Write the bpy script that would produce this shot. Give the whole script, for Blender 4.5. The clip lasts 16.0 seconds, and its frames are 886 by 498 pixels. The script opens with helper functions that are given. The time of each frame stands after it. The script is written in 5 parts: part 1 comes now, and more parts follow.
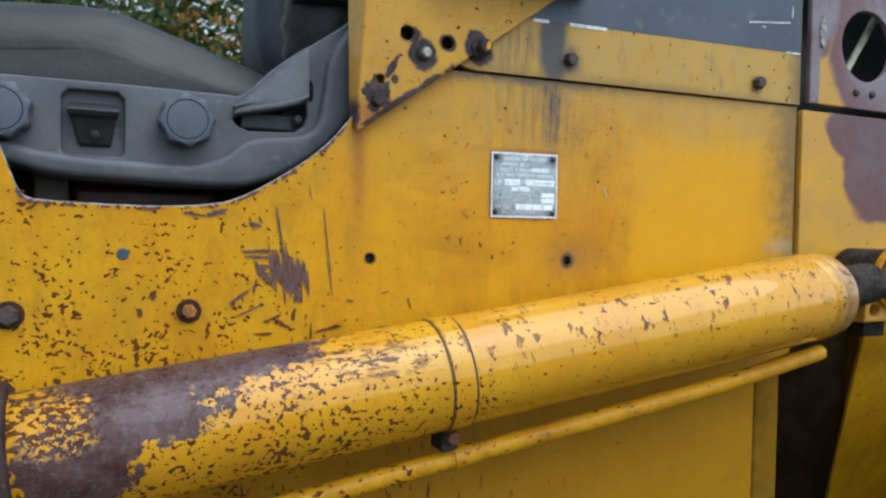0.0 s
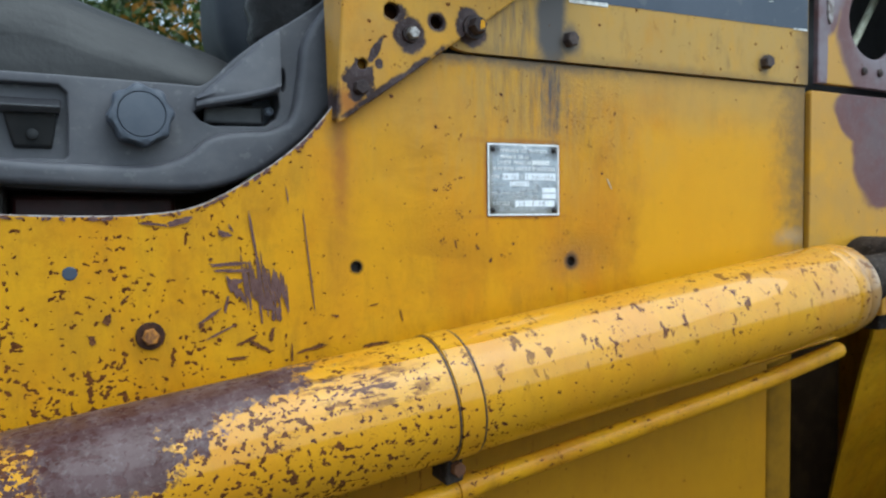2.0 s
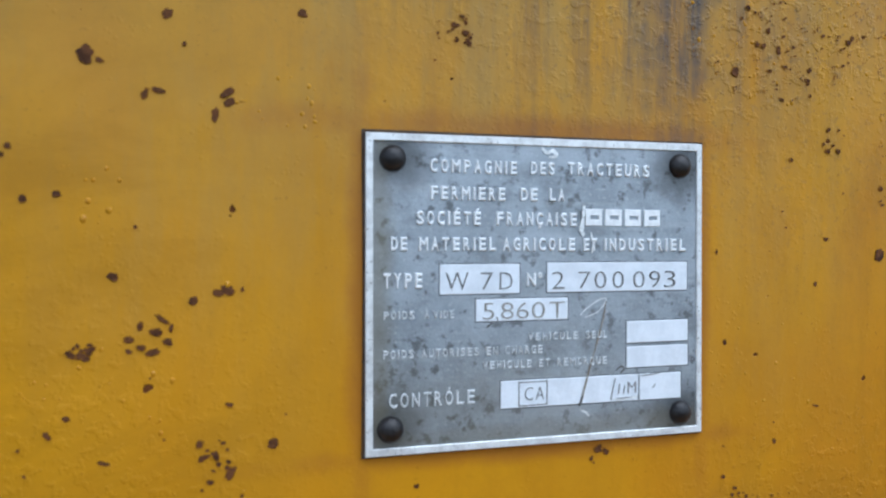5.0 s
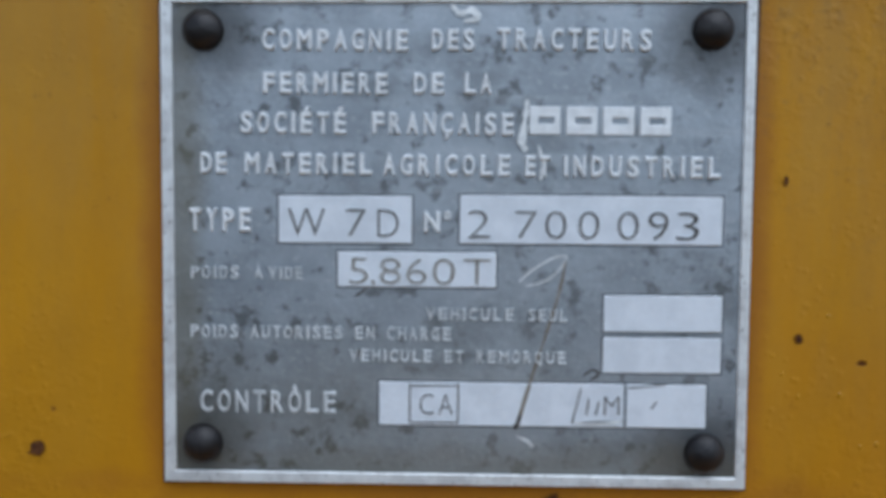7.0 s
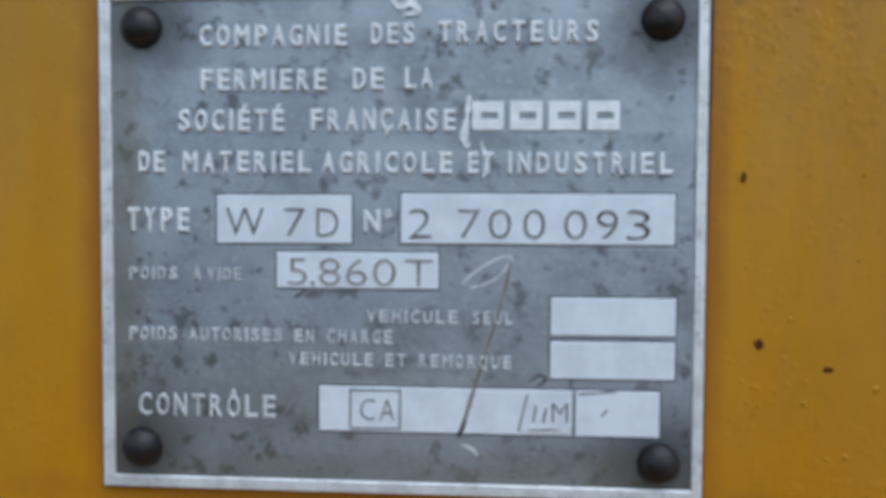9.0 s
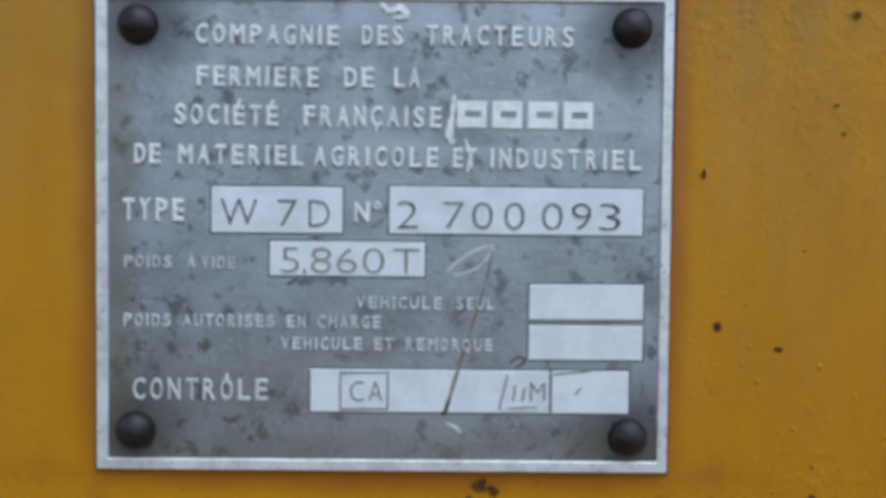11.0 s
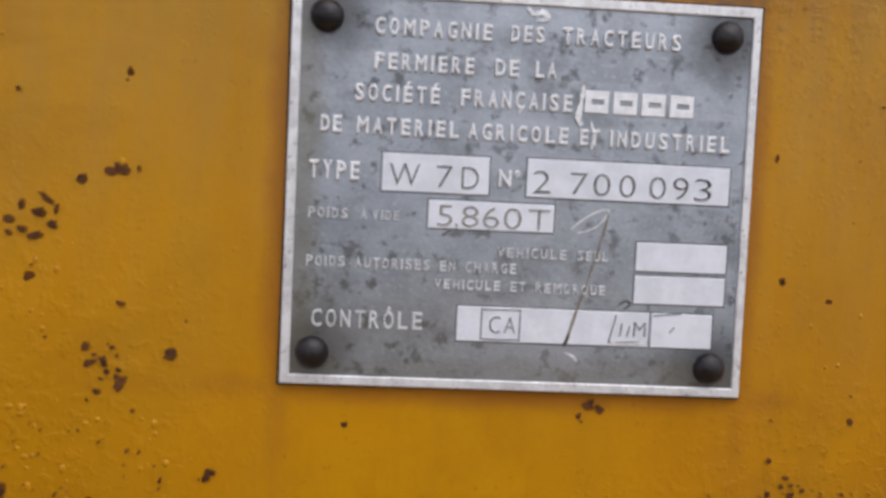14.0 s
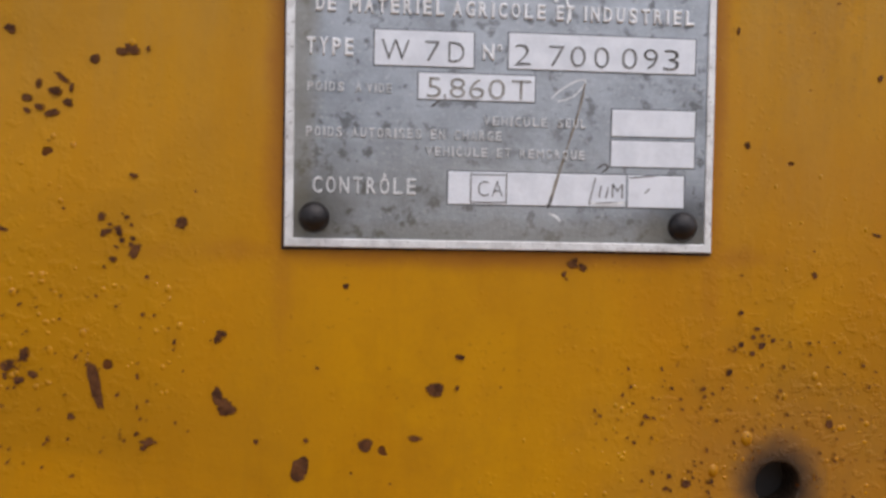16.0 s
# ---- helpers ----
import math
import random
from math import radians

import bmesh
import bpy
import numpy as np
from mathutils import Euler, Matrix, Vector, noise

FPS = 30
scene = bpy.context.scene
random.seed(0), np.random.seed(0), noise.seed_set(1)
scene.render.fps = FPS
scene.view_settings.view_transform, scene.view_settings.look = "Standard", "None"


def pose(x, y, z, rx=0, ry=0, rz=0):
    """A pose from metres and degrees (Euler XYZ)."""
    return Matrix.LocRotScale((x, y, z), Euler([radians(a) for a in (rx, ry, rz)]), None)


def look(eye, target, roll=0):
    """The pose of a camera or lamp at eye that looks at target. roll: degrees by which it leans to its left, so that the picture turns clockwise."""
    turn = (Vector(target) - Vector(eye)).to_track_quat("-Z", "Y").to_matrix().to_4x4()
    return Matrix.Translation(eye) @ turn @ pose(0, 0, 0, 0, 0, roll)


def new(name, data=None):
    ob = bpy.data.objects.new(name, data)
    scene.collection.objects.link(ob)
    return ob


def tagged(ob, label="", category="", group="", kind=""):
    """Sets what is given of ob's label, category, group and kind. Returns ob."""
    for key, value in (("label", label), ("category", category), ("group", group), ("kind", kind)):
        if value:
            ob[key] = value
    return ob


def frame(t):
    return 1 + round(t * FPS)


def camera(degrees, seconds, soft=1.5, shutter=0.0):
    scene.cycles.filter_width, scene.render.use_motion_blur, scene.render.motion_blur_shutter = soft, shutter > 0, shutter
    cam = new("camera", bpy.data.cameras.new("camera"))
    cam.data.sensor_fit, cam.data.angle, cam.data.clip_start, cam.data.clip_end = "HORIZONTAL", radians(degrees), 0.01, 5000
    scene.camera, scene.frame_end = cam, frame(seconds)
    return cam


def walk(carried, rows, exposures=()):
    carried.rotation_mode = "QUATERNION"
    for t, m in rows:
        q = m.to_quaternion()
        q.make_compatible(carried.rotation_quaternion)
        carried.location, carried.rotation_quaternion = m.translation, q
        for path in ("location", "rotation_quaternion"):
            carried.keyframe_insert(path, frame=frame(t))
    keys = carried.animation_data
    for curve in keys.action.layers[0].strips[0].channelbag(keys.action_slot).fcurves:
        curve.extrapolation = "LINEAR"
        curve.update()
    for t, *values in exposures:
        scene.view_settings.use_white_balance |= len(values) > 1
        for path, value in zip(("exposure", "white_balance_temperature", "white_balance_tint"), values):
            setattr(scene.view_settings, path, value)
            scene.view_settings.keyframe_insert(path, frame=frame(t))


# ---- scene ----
cam = camera(62.00, 16.0, soft=1.8)
# The lens is focused past the nearest distances, so that the closest views go soft.
cam.data.dof.use_dof, cam.data.dof.focus_distance, cam.data.dof.aperture_fstop = True, 0.32, 24.0
PATH = [
    (0, (-0.44904, -0.83450, 1.43428), (0.3860, 0.9820, 1.3784), 1.02),
    (0.5, (-0.42936, -0.86148, 1.43055), (0.4000, 0.9554, 1.3247), 0.07),
    (1, (-0.43145, -0.86955, 1.42883), (0.3861, 0.9527, 1.3229), 0.74),
    (1.5, (-0.43143, -0.84051, 1.43579), (0.3882, 0.9824, 1.3643), 3.33),
    (2, (-0.43513, -0.73372, 1.44913), (0.4784, 1.0433, 1.3624), -0.48),
    (2.5, (-0.39232, -0.60922, 1.47914), (0.5597, 1.1471, 1.3839), 0.60),
    (3, (-0.31328, -0.45597, 1.51509), (0.5479, 1.3474, 1.5949), 1.29),
    (3.5, (-0.30057, -0.37964, 1.51795), (0.7259, 1.3325, 1.6395), -1.62),
    (4, (-0.21830, -0.29652, 1.51687), (0.9051, 1.3566, 1.5889), -2.08),
    (4.3, (-0.13246, -0.24731, 1.51731), (0.8194, 1.5112, 1.5569), -2.78),
    (4.5, (-0.09107, -0.22968, 1.51888), (0.7507, 1.5841, 1.5587), -4.15),
    (5, (-0.03379, -0.18859, 1.50488), (0.5246, 1.7318, 1.4926), 0.22),
    (7.5, (0.05370, -0.12473, 1.49722), (-0.0392, 1.8704, 1.3931), 0.17),
    (8, (0.05740, -0.12220, 1.49917), (-0.0813, 1.8707, 1.4034), 0.88),
    (8.5, (0.06344, -0.12095, 1.49448), (-0.0733, 1.8723, 1.4039), 1.11),
    (9, (0.06454, -0.12216, 1.49571), (-0.0516, 1.8729, 1.4168), 0.48),
    (11.5, (0.05358, -0.13077, 1.49282), (0.1174, 1.8673, 1.4325), 1.23),
    (12, (0.05015, -0.13050, 1.49327), (0.1324, 1.8669, 1.4343), 1.38),
    (12.5, (0.05279, -0.13275, 1.49139), (0.1425, 1.8645, 1.4366), 1.03),
    (13, (0.04910, -0.14013, 1.49685), (0.1534, 1.8558, 1.4238), 1.22),
    (13.5, (0.03277, -0.14787, 1.50012), (0.1552, 1.8471, 1.4276), 2.39),
    (14, (0.02288, -0.15769, 1.48715), (0.1564, 1.8357, 1.3938), 2.79),
    (14.5, (0.01742, -0.16724, 1.48101), (0.1640, 1.8250, 1.3837), 3.01),
    (15, (0.01462, -0.17183, 1.47002), (0.1739, 1.8200, 1.3857), 2.04),
    (15.5, (0.01778, -0.17305, 1.46294), (0.1816, 1.8192, 1.3979), 1.58),
    (16, (0.02204, -0.17094, 1.45531), (0.1880, 1.8212, 1.3927), 1.06),
]
walk(cam, [(t, look(eye, target, roll)) for t, eye, target, roll in PATH],
     exposures=[(0, 0.80, 5600, 1), (2.5, 0.76, 5450, -2), (3.5, 0.92, 5100, 4), (4.5, 0.92, 5100, 5), (5, 0.42, 5250, 4), (7.5, -0.18, 5400, 6), (9, -0.08, 5400, 5), (12.5, -0.02, 5550, 6), (14, 0.12, 6350, 16), (16, 0.06, 6500, 17)])


# ---- world, sun, exposure ----
world = bpy.data.worlds.new("overcast_sky")
scene.world = world
world.use_nodes = True
wt = world.node_tree
sky = wt.nodes.new("ShaderNodeTexSky")
sky.sky_type, sky.sun_disc = "NISHITA", False
sky.sun_elevation, sky.sun_rotation = radians(62), radians(153)
sky.air_density, sky.dust_density, sky.ozone_density = 1.0, 1.6, 0.6
veil = wt.nodes.new("ShaderNodeHueSaturation")
veil.inputs["Saturation"].default_value = 0.32
wt.links.new(sky.outputs["Color"], veil.inputs["Color"])
wt.links.new(veil.outputs["Color"], wt.nodes["Background"].inputs["Color"])
wt.nodes["Background"].inputs["Strength"].default_value = 0.15
sun = new("sun", bpy.data.lights.new("sun", "SUN"))
sun.data.energy, sun.data.angle, sun.data.color = 1.35, radians(72), (1.0, 0.985, 0.96)
sun.matrix_world = look((2.7, -5.3, 11.2), (0, 0, 0))


# ---- materials ----
class Shade:
    """A node material with short calls for the nodes that it needs."""

    def __init__(self, name):
        self.mat = bpy.data.materials.new(name)
        self.mat.use_nodes = True
        self.tree = self.mat.node_tree
        self.bsdf = self.tree.nodes["Principled BSDF"]
        self.xyz = None
        self.place = self.tree.nodes.new("ShaderNodeNewGeometry").outputs["Position"]

    def put(self, node, slot, value):
        if value is None:
            return
        if isinstance(value, bpy.types.NodeSocket):
            self.tree.links.new(value, node.inputs[slot])
        else:
            node.inputs[slot].default_value = (*value, 1.0) if isinstance(value, tuple) and node.inputs[slot].type == "RGBA" and len(value) == 3 else value

    def math(self, op, a, b=None, c=None, clamp=False):
        n = self.tree.nodes.new("ShaderNodeMath")
        n.operation, n.use_clamp = op, clamp
        for i, v in enumerate((a, b, c)):
            self.put(n, i, v)
        return n.outputs[0]

    def vec(self, op, a, b=None):
        n = self.tree.nodes.new("ShaderNodeVectorMath")
        n.operation = op
        self.put(n, 0, a)
        self.put(n, 1, b)
        return n.outputs["Value"] if op == "LENGTH" else n.outputs["Vector"]

    def noise(self, scale, detail=3.0, rough=0.55, stretch=(1, 1, 1), distort=0.0):
        n = self.tree.nodes.new("ShaderNodeTexNoise")
        self.put(n, "Vector", self.place if stretch == (1, 1, 1) else self.vec("MULTIPLY", self.place, stretch))
        self.put(n, "Scale", scale)
        self.put(n, "Detail", detail)
        self.put(n, "Roughness", rough)
        self.put(n, "Distortion", distort)
        return n.outputs["Fac"]

    def cells(self, scale):
        n = self.tree.nodes.new("ShaderNodeTexVoronoi")
        self.put(n, "Vector", self.place)
        self.put(n, "Scale", scale)
        return n.outputs["Distance"]

    def step(self, value, low, high):
        n = self.tree.nodes.new("ShaderNodeMapRange")
        n.interpolation_type = "SMOOTHSTEP"
        self.put(n, 0, value)
        self.put(n, 1, low)
        self.put(n, 2, high)
        return n.outputs[0]

    def axis(self, name):
        if self.xyz is None:
            self.xyz = self.tree.nodes.new("ShaderNodeSeparateXYZ")
            self.put(self.xyz, 0, self.place)
        return self.xyz.outputs[name]

    def blob(self, x, z, rx, rz, soft=0.25, ragged=None, amount=0.8, lean=0.0):
        """1 inside an ellipse in the plane of the side panels, ragged by a noise, 0 outside."""
        v = self.vec("SUBTRACT", self.place, (x, 0.0, z))
        if lean:
            r = self.tree.nodes.new("ShaderNodeVectorRotate")
            r.rotation_type = "Y_AXIS"
            self.put(r, "Vector", v)
            self.put(r, "Angle", radians(-lean))
            v = r.outputs[0]
        d = self.vec("LENGTH", self.vec("MULTIPLY", v, (1 / rx, 0.0, 1 / rz)))
        if ragged is not None:
            d = self.math("ADD", d, self.math("MULTIPLY", self.math("SUBTRACT", ragged, 0.5), amount * 2))
        return self.step(d, 1 + soft, 1 - soft)

    def most(self, *masks):
        out = masks[0]
        for m in masks[1:]:
            out = self.math("MAXIMUM", out, m)
        return out

    def mix(self, fac, a, b):
        n = self.tree.nodes.new("ShaderNodeMix")
        n.data_type = "RGBA"
        self.put(n, 0, fac)
        self.put(n, 6, a)
        self.put(n, 7, b)
        return n.outputs[2]

    def times(self, a, b):
        return self.math("MULTIPLY", a, b)

    def finish(self, color, rough=0.5, metal=0.0, height=None, depth=0.001, strength=1.0, **more):
        self.put(self.bsdf, "Base Color", color)
        self.put(self.bsdf, "Roughness", rough)
        self.put(self.bsdf, "Metallic", metal)
        for slot, value in more.items():
            self.put(self.bsdf, slot.replace("_", " "), value)
        if height is not None:
            b = self.tree.nodes.new("ShaderNodeBump")
            self.put(b, "Height", height)
            self.put(b, "Distance", depth)
            self.put(b, "Strength", strength)
            self.tree.links.new(b.outputs[0], self.bsdf.inputs["Normal"])
        return self.mat


YELLOW, PALE, DEEP = (0.580, 0.272, 0.0010), (0.570, 0.292, 0.0030), (0.500, 0.198, 0.0008)
RUST, RUST_DARK, RUST_ORANGE = (0.135, 0.050, 0.014), (0.072, 0.026, 0.009), (0.28, 0.09, 0.02)
BARE, BARE_DARK = (0.095, 0.066, 0.067), (0.050, 0.026, 0.024)
GRIME = (0.066, 0.068, 0.077)


def yellow_paint(name, dense, extra=None, chip_scale=130.0, speck=True, gloss=0.03, sheen=0.24, steel_pair=(BARE_DARK, BARE), aged=1.0):
    """Old yellow machine enamel: faded patches, dirt film, chips down to rusty steel, small blisters.
    dense(s) gives how chipped it is, 0 to 1; extra(s) gives masks (rust, grime, orange, dust) that are particular to the part."""
    s = Shade(name)
    ragged = s.noise(60, 4, 0.65)
    faded = s.step(s.noise(6, 5, 0.65), 0.40, 0.62)
    deep = s.step(s.noise(9, 5, 0.6, (1, 1, 0.45)), 0.44, 0.66)
    mottle = s.step(s.noise(75, 5, 0.7), 0.48, 0.72)
    color = s.mix(s.times(faded, 0.75), YELLOW, PALE)
    color = s.mix(s.times(deep, 0.45 + 0.40 * aged), color, DEEP)
    rubbed = s.step(s.noise(21, 6, 0.72, (0.6, 1, 1)), 0.46, 0.70)
    color = s.mix(s.times(rubbed, 0.26 * aged), color, (0.36, 0.150, 0.003))
    color = s.mix(s.times(mottle, 0.46 * aged), color, (0.38, 0.185, 0.006))
    film = s.step(s.noise(38, 6, 0.75, (1, 1, 0.25)), 0.45, 0.72)
    color = s.mix(s.times(film, 0.38 * aged), color, (0.22, 0.120, 0.015))
    brown = s.step(s.noise(17, 6, 0.7, (1, 1, 0.7)), 0.50, 0.68)
    color = s.mix(s.times(brown, 0.38 * aged), color, (0.30, 0.120, 0.002))
    grit = s.times(s.step(s.noise(520, 3, 0.6), 0.60, 0.68), s.step(s.noise(48, 5, 0.7), 0.46, 0.62))
    # Here the noise gives soil alone, spread at random.
    soil_and_shade = s.step(s.noise(13, 6, 0.68, (0.75, 1, 1), 0.6), 0.46, 0.64)
    color = s.mix(s.times(soil_and_shade, 0.26 * aged), color, (0.335, 0.165, 0.010))
    drips = s.step(s.noise(85, 5, 0.7, (1, 1, 0.12)), 0.52, 0.70)
    color = s.mix(s.times(drips, 0.20 * aged), color, (0.27, 0.118, 0.006))
    color = s.mix(s.times(grit, 0.62), color, (0.15, 0.060, 0.006))
    grain = s.noise(700, 3, 0.6)
    color = s.mix(s.times(s.step(grain, 0.45, 0.8), 0.18), color, (0.30, 0.15, 0.010))
    masks = extra(s, ragged) if extra else {}
    if "clean" in masks:
        color = s.mix(masks["clean"], color, (0.610, 0.300, 0.0010))
    if "amber" in masks:
        color = s.mix(masks["amber"], color, (0.560, 0.228, 0.0008))
    if "dust" in masks:
        color = s.mix(masks["dust"], color, (0.410, 0.255, 0.068))
    # Brown soil; on the side panel this mask also carries painted shade.
    if "soil_and_shade" in masks:
        color = s.mix(masks["soil_and_shade"], color, (0.300, 0.138, 0.005))
    if "orange" in masks:
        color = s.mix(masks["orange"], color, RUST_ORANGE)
    if "grime" in masks:
        color = s.mix(masks["grime"], color, GRIME)
    if "dirt" in masks:
        color = s.mix(masks["dirt"], color, (0.135, 0.090, 0.045))
    if "soot" in masks:
        color = s.mix(masks["soot"], color, (0.016, 0.012, 0.010))
    low = s.math("SUBTRACT", 0.735, s.times(dense(s), 0.19))
    flake = s.noise(chip_scale, 1.6, 0.55, (0.85, 1, 1), 0.1)
    chips = s.step(flake, low, s.math("ADD", low, 0.018))
    large = s.noise(chip_scale * 0.55, 2.4, 0.6, (0.8, 1, 1), 0.2)
    chips = s.most(chips, s.step(large, s.math("ADD", low, 0.035), s.math("ADD", low, 0.05)))
    if speck:
        group = s.step(s.noise(34, 2, 0.5), 0.60, 0.68)
        chips = s.most(chips, s.times(group, s.step(s.noise(420, 2, 0.5), 0.60, 0.64)))
    if "rust" in masks:
        chips = s.most(chips, masks["rust"])
    rust = s.mix(s.step(s.noise(180, 4, 0.7), 0.4, 0.65), RUST, RUST_DARK)
    color = s.mix(chips, color, rust)
    if "pale" in masks:
        color = s.mix(masks["pale"], color, (0.36, 0.34, 0.31))
    if "bare" in masks:
        steel = s.mix(s.step(s.noise(26, 5, 0.7), 0.36, 0.62), *steel_pair)
        steel = s.mix(s.times(s.step(s.noise(150, 4, 0.7), 0.52, 0.66), 0.22), steel, (0.20, 0.17, 0.17))
        color = s.mix(masks["bare"], color, steel)
    blister = s.times(s.step(s.cells(540), 0.38, 0.10), s.step(s.noise(60, 5, 0.7), 0.51, 0.63))
    height = s.math("ADD", s.times(s.math("SUBTRACT", 1.0, chips), 0.5), s.times(blister, 0.13))
    height = s.math("ADD", height, s.times(s.noise(240, 4, 0.6), 0.09))
    if "lumps" in masks:
        height = s.math("ADD", height, s.times(masks["lumps"], 0.45))
    rough = s.math("ADD", s.times(s.noise(30, 4, 0.6), 0.30), sheen)
    rough = s.math("ADD", rough, s.times(chips, 0.40))
    coat = s.times(s.math("SUBTRACT", 1.0, s.times(chips, 0.45 if gloss > 0.6 else 1.0)), gloss)
    if "bare" in masks:
        coat = s.times(coat, s.math("SUBTRACT", 1.0, s.times(masks["bare"], 0.5)))
        rough = s.math("SUBTRACT", rough, s.times(masks["bare"], 0.06))
        height = s.math("SUBTRACT", height, s.times(masks["bare"], 0.5))
    return s.finish(color, rough, 0.0, height, 0.0007, 0.8, Specular_IOR_Level=s.math("SUBTRACT", 0.15, s.times(chips, 0.13)), Coat_Weight=coat, Coat_Roughness=s.math("ADD", s.times(s.noise(18, 3), 0.04 if gloss > 0.6 else 0.10), 0.015))


def panel_marks(s, ragged):
    cloud_fine = s.noise(45, 4, 0.65, (1, 1, 0.4))
    streaks = s.step(s.noise(120, 5, 0.7, (1, 1, 0.08)), 0.38, 0.72)
    drip = s.times(s.times(s.blob(0.070, 1.605, 0.065, 0.060, 0.9, ragged), streaks), 0.7)
    drip = s.most(drip, s.times(s.times(s.most(s.blob(0.092, 1.600, 0.0120, 0.060, 0.6, ragged, 1.0), s.blob(0.088, 1.626, 0.0190, 0.022, 0.6, ragged, 0.8)), s.step(s.noise(170, 4, 0.7, (1, 1, 0.08)), 0.22, 0.62)), 0.92))
    drip = s.most(drip, s.times(s.times(s.blob(0.09, 1.590, 0.085, 0.060, 0.8, ragged), s.step(s.noise(250, 4, 0.7), 0.55, 0.66)), 0.38))
    seam = s.times(s.blob(0.05, 1.636, 0.14, 0.014, 0.7, ragged), 0.8)
    edge = s.most(s.times(s.blob(0.556, 1.56, 0.052, 0.17, 0.8, ragged, 0.9), 0.82), s.times(s.blob(0.30, 1.640, 0.30, 0.016, 0.8, ragged, 0.9), 0.35))
    holes = s.most(s.blob(-0.161, 1.397, 0.0072, 0.0072, 0.35, ragged, 0.3), s.blob(0.1193, 1.3937, 0.0085, 0.0085, 0.65, ragged, 0.4))
    drip = s.most(drip, s.times(s.blob(0.119, 1.3940, 0.0110, 0.0110, 0.8, ragged, 0.5), 0.75), s.times(s.blob(0.122, 1.396, 0.035, 0.022, 0.9, ragged, 0.8), 0.22))
    run = s.times(s.most(s.blob(-0.177, 1.500, 0.008, 0.065, 0.9, ragged), s.times(s.blob(-0.176, 1.42, 0.016, 0.09, 0.9, cloud_fine, 0.9), 0.32)), 0.9)
    tip = s.times(s.blob(-0.182, 1.538, 0.009, 0.022, 0.8, ragged), 0.8)
    runs = s.times(s.blob(-0.22, 1.09, 0.30, 0.085, 0.6, ragged), s.step(s.noise(95, 3, 0.6, (1, 1, 0.22)), 0.60, 0.63))
    cloud = s.noise(14, 4, 0.6)
    film = s.times(s.times(s.blob(0.04, 1.62, 0.22, 0.11, 0.8, cloud, 0.6), s.step(s.noise(70, 4, 0.7, (1, 1, 0.2)), 0.25, 0.70)), 0.80)
    film = s.most(film, s.times(s.blob(0.34, 1.650, 0.32, 0.075, 0.6, cloud, 0.6), 0.72))
    film = s.most(film, s.times(s.blob(-0.06, 1.58, 0.10, 0.05, 0.9, cloud, 0.8), 0.45))
    pits = s.times(s.blob(0.135, 1.588, 0.080, 0.065, 0.8, cloud, 0.6), s.step(s.noise(330, 4, 0.7), 0.57, 0.63))
    drip = s.most(drip, s.times(s.blob(0.077, 1.60, 0.014, 0.060, 0.8, ragged, 0.9), s.times(streaks, 0.9)))
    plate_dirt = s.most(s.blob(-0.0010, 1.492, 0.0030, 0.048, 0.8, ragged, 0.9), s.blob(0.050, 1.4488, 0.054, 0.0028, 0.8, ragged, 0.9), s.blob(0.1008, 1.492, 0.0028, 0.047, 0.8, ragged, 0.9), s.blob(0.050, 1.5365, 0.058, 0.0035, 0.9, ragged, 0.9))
    wander = s.times(s.math("SUBTRACT", cloud, 0.5), 0.10)
    across = s.math("ADD", s.axis("X"), wander)
    upward = s.math("ADD", s.axis("Z"), wander)
    washed = s.times(s.times(s.step(across, 0.205, 0.240), s.step(across, 0.545, 0.440)), s.times(s.step(upward, 1.590, 1.550), s.step(upward, 1.30, 1.37)))
    smear = s.times(s.blob(0.16, 1.49, 0.055, 0.09, 0.9, cloud, 0.8), 0.10)
    wiped = s.noise(22, 6, 0.7, (0.45, 1, 1), 0.8)
    soil_and_shade = s.times(s.most(s.blob(-0.075, 1.500, 0.055, 0.075, 0.7, cloud, 0.9), s.times(s.blob(0.165, 1.415, 0.060, 0.030, 0.8, cloud, 0.8), 0.6), s.blob(-0.060, 1.400, 0.060, 0.035, 0.8, cloud, 0.8)), s.times(s.step(wiped, 0.36, 0.62), 0.45))
    # Shade below the cylinder and by the corner strip, painted as browner colour.
    soil_and_shade = s.most(soil_and_shade, s.times(s.blob(0.20, 1.05, 0.70, 0.19, 0.7, cloud, 0.6), 0.80), s.times(s.blob(0.475, 1.12, 0.060, 0.19, 0.8, cloud, 0.6), 0.75))
    return {"rust": runs, "orange": s.most(s.times(run, 0.7), smear, s.times(plate_dirt, 0.58)), "soot": holes, "grime": s.most(drip, seam), "dust": film, "soil_and_shade": soil_and_shade, "amber": s.times(s.blob(0.035, 1.458, 0.105, 0.085, 0.75, cloud, 0.9), 0.42), "lumps": s.times(s.most(s.blob(0.125, 1.592, 0.10, 0.060, 0.9, cloud, 0.6), s.times(s.blob(0.15, 1.412, 0.06, 0.035, 0.9, cloud, 0.6), 0.8), s.times(s.blob(-0.07, 1.44, 0.05, 0.05, 0.9, cloud, 0.6), 0.5)), s.step(s.noise(260, 3, 0.6), 0.48, 0.66)), "dirt": s.most(edge, s.times(tip, 0.32), s.times(pits, 0.45)), "clean": s.times(s.most(washed, s.times(s.blob(-0.105, 1.480, 0.095, 0.085, 0.7, cloud, 0.7), 0.6)), 0.80), "pale": s.times(s.blob(0.520, 1.417, 0.030, 0.010, 0.9, ragged, 0.9), 0.30)}


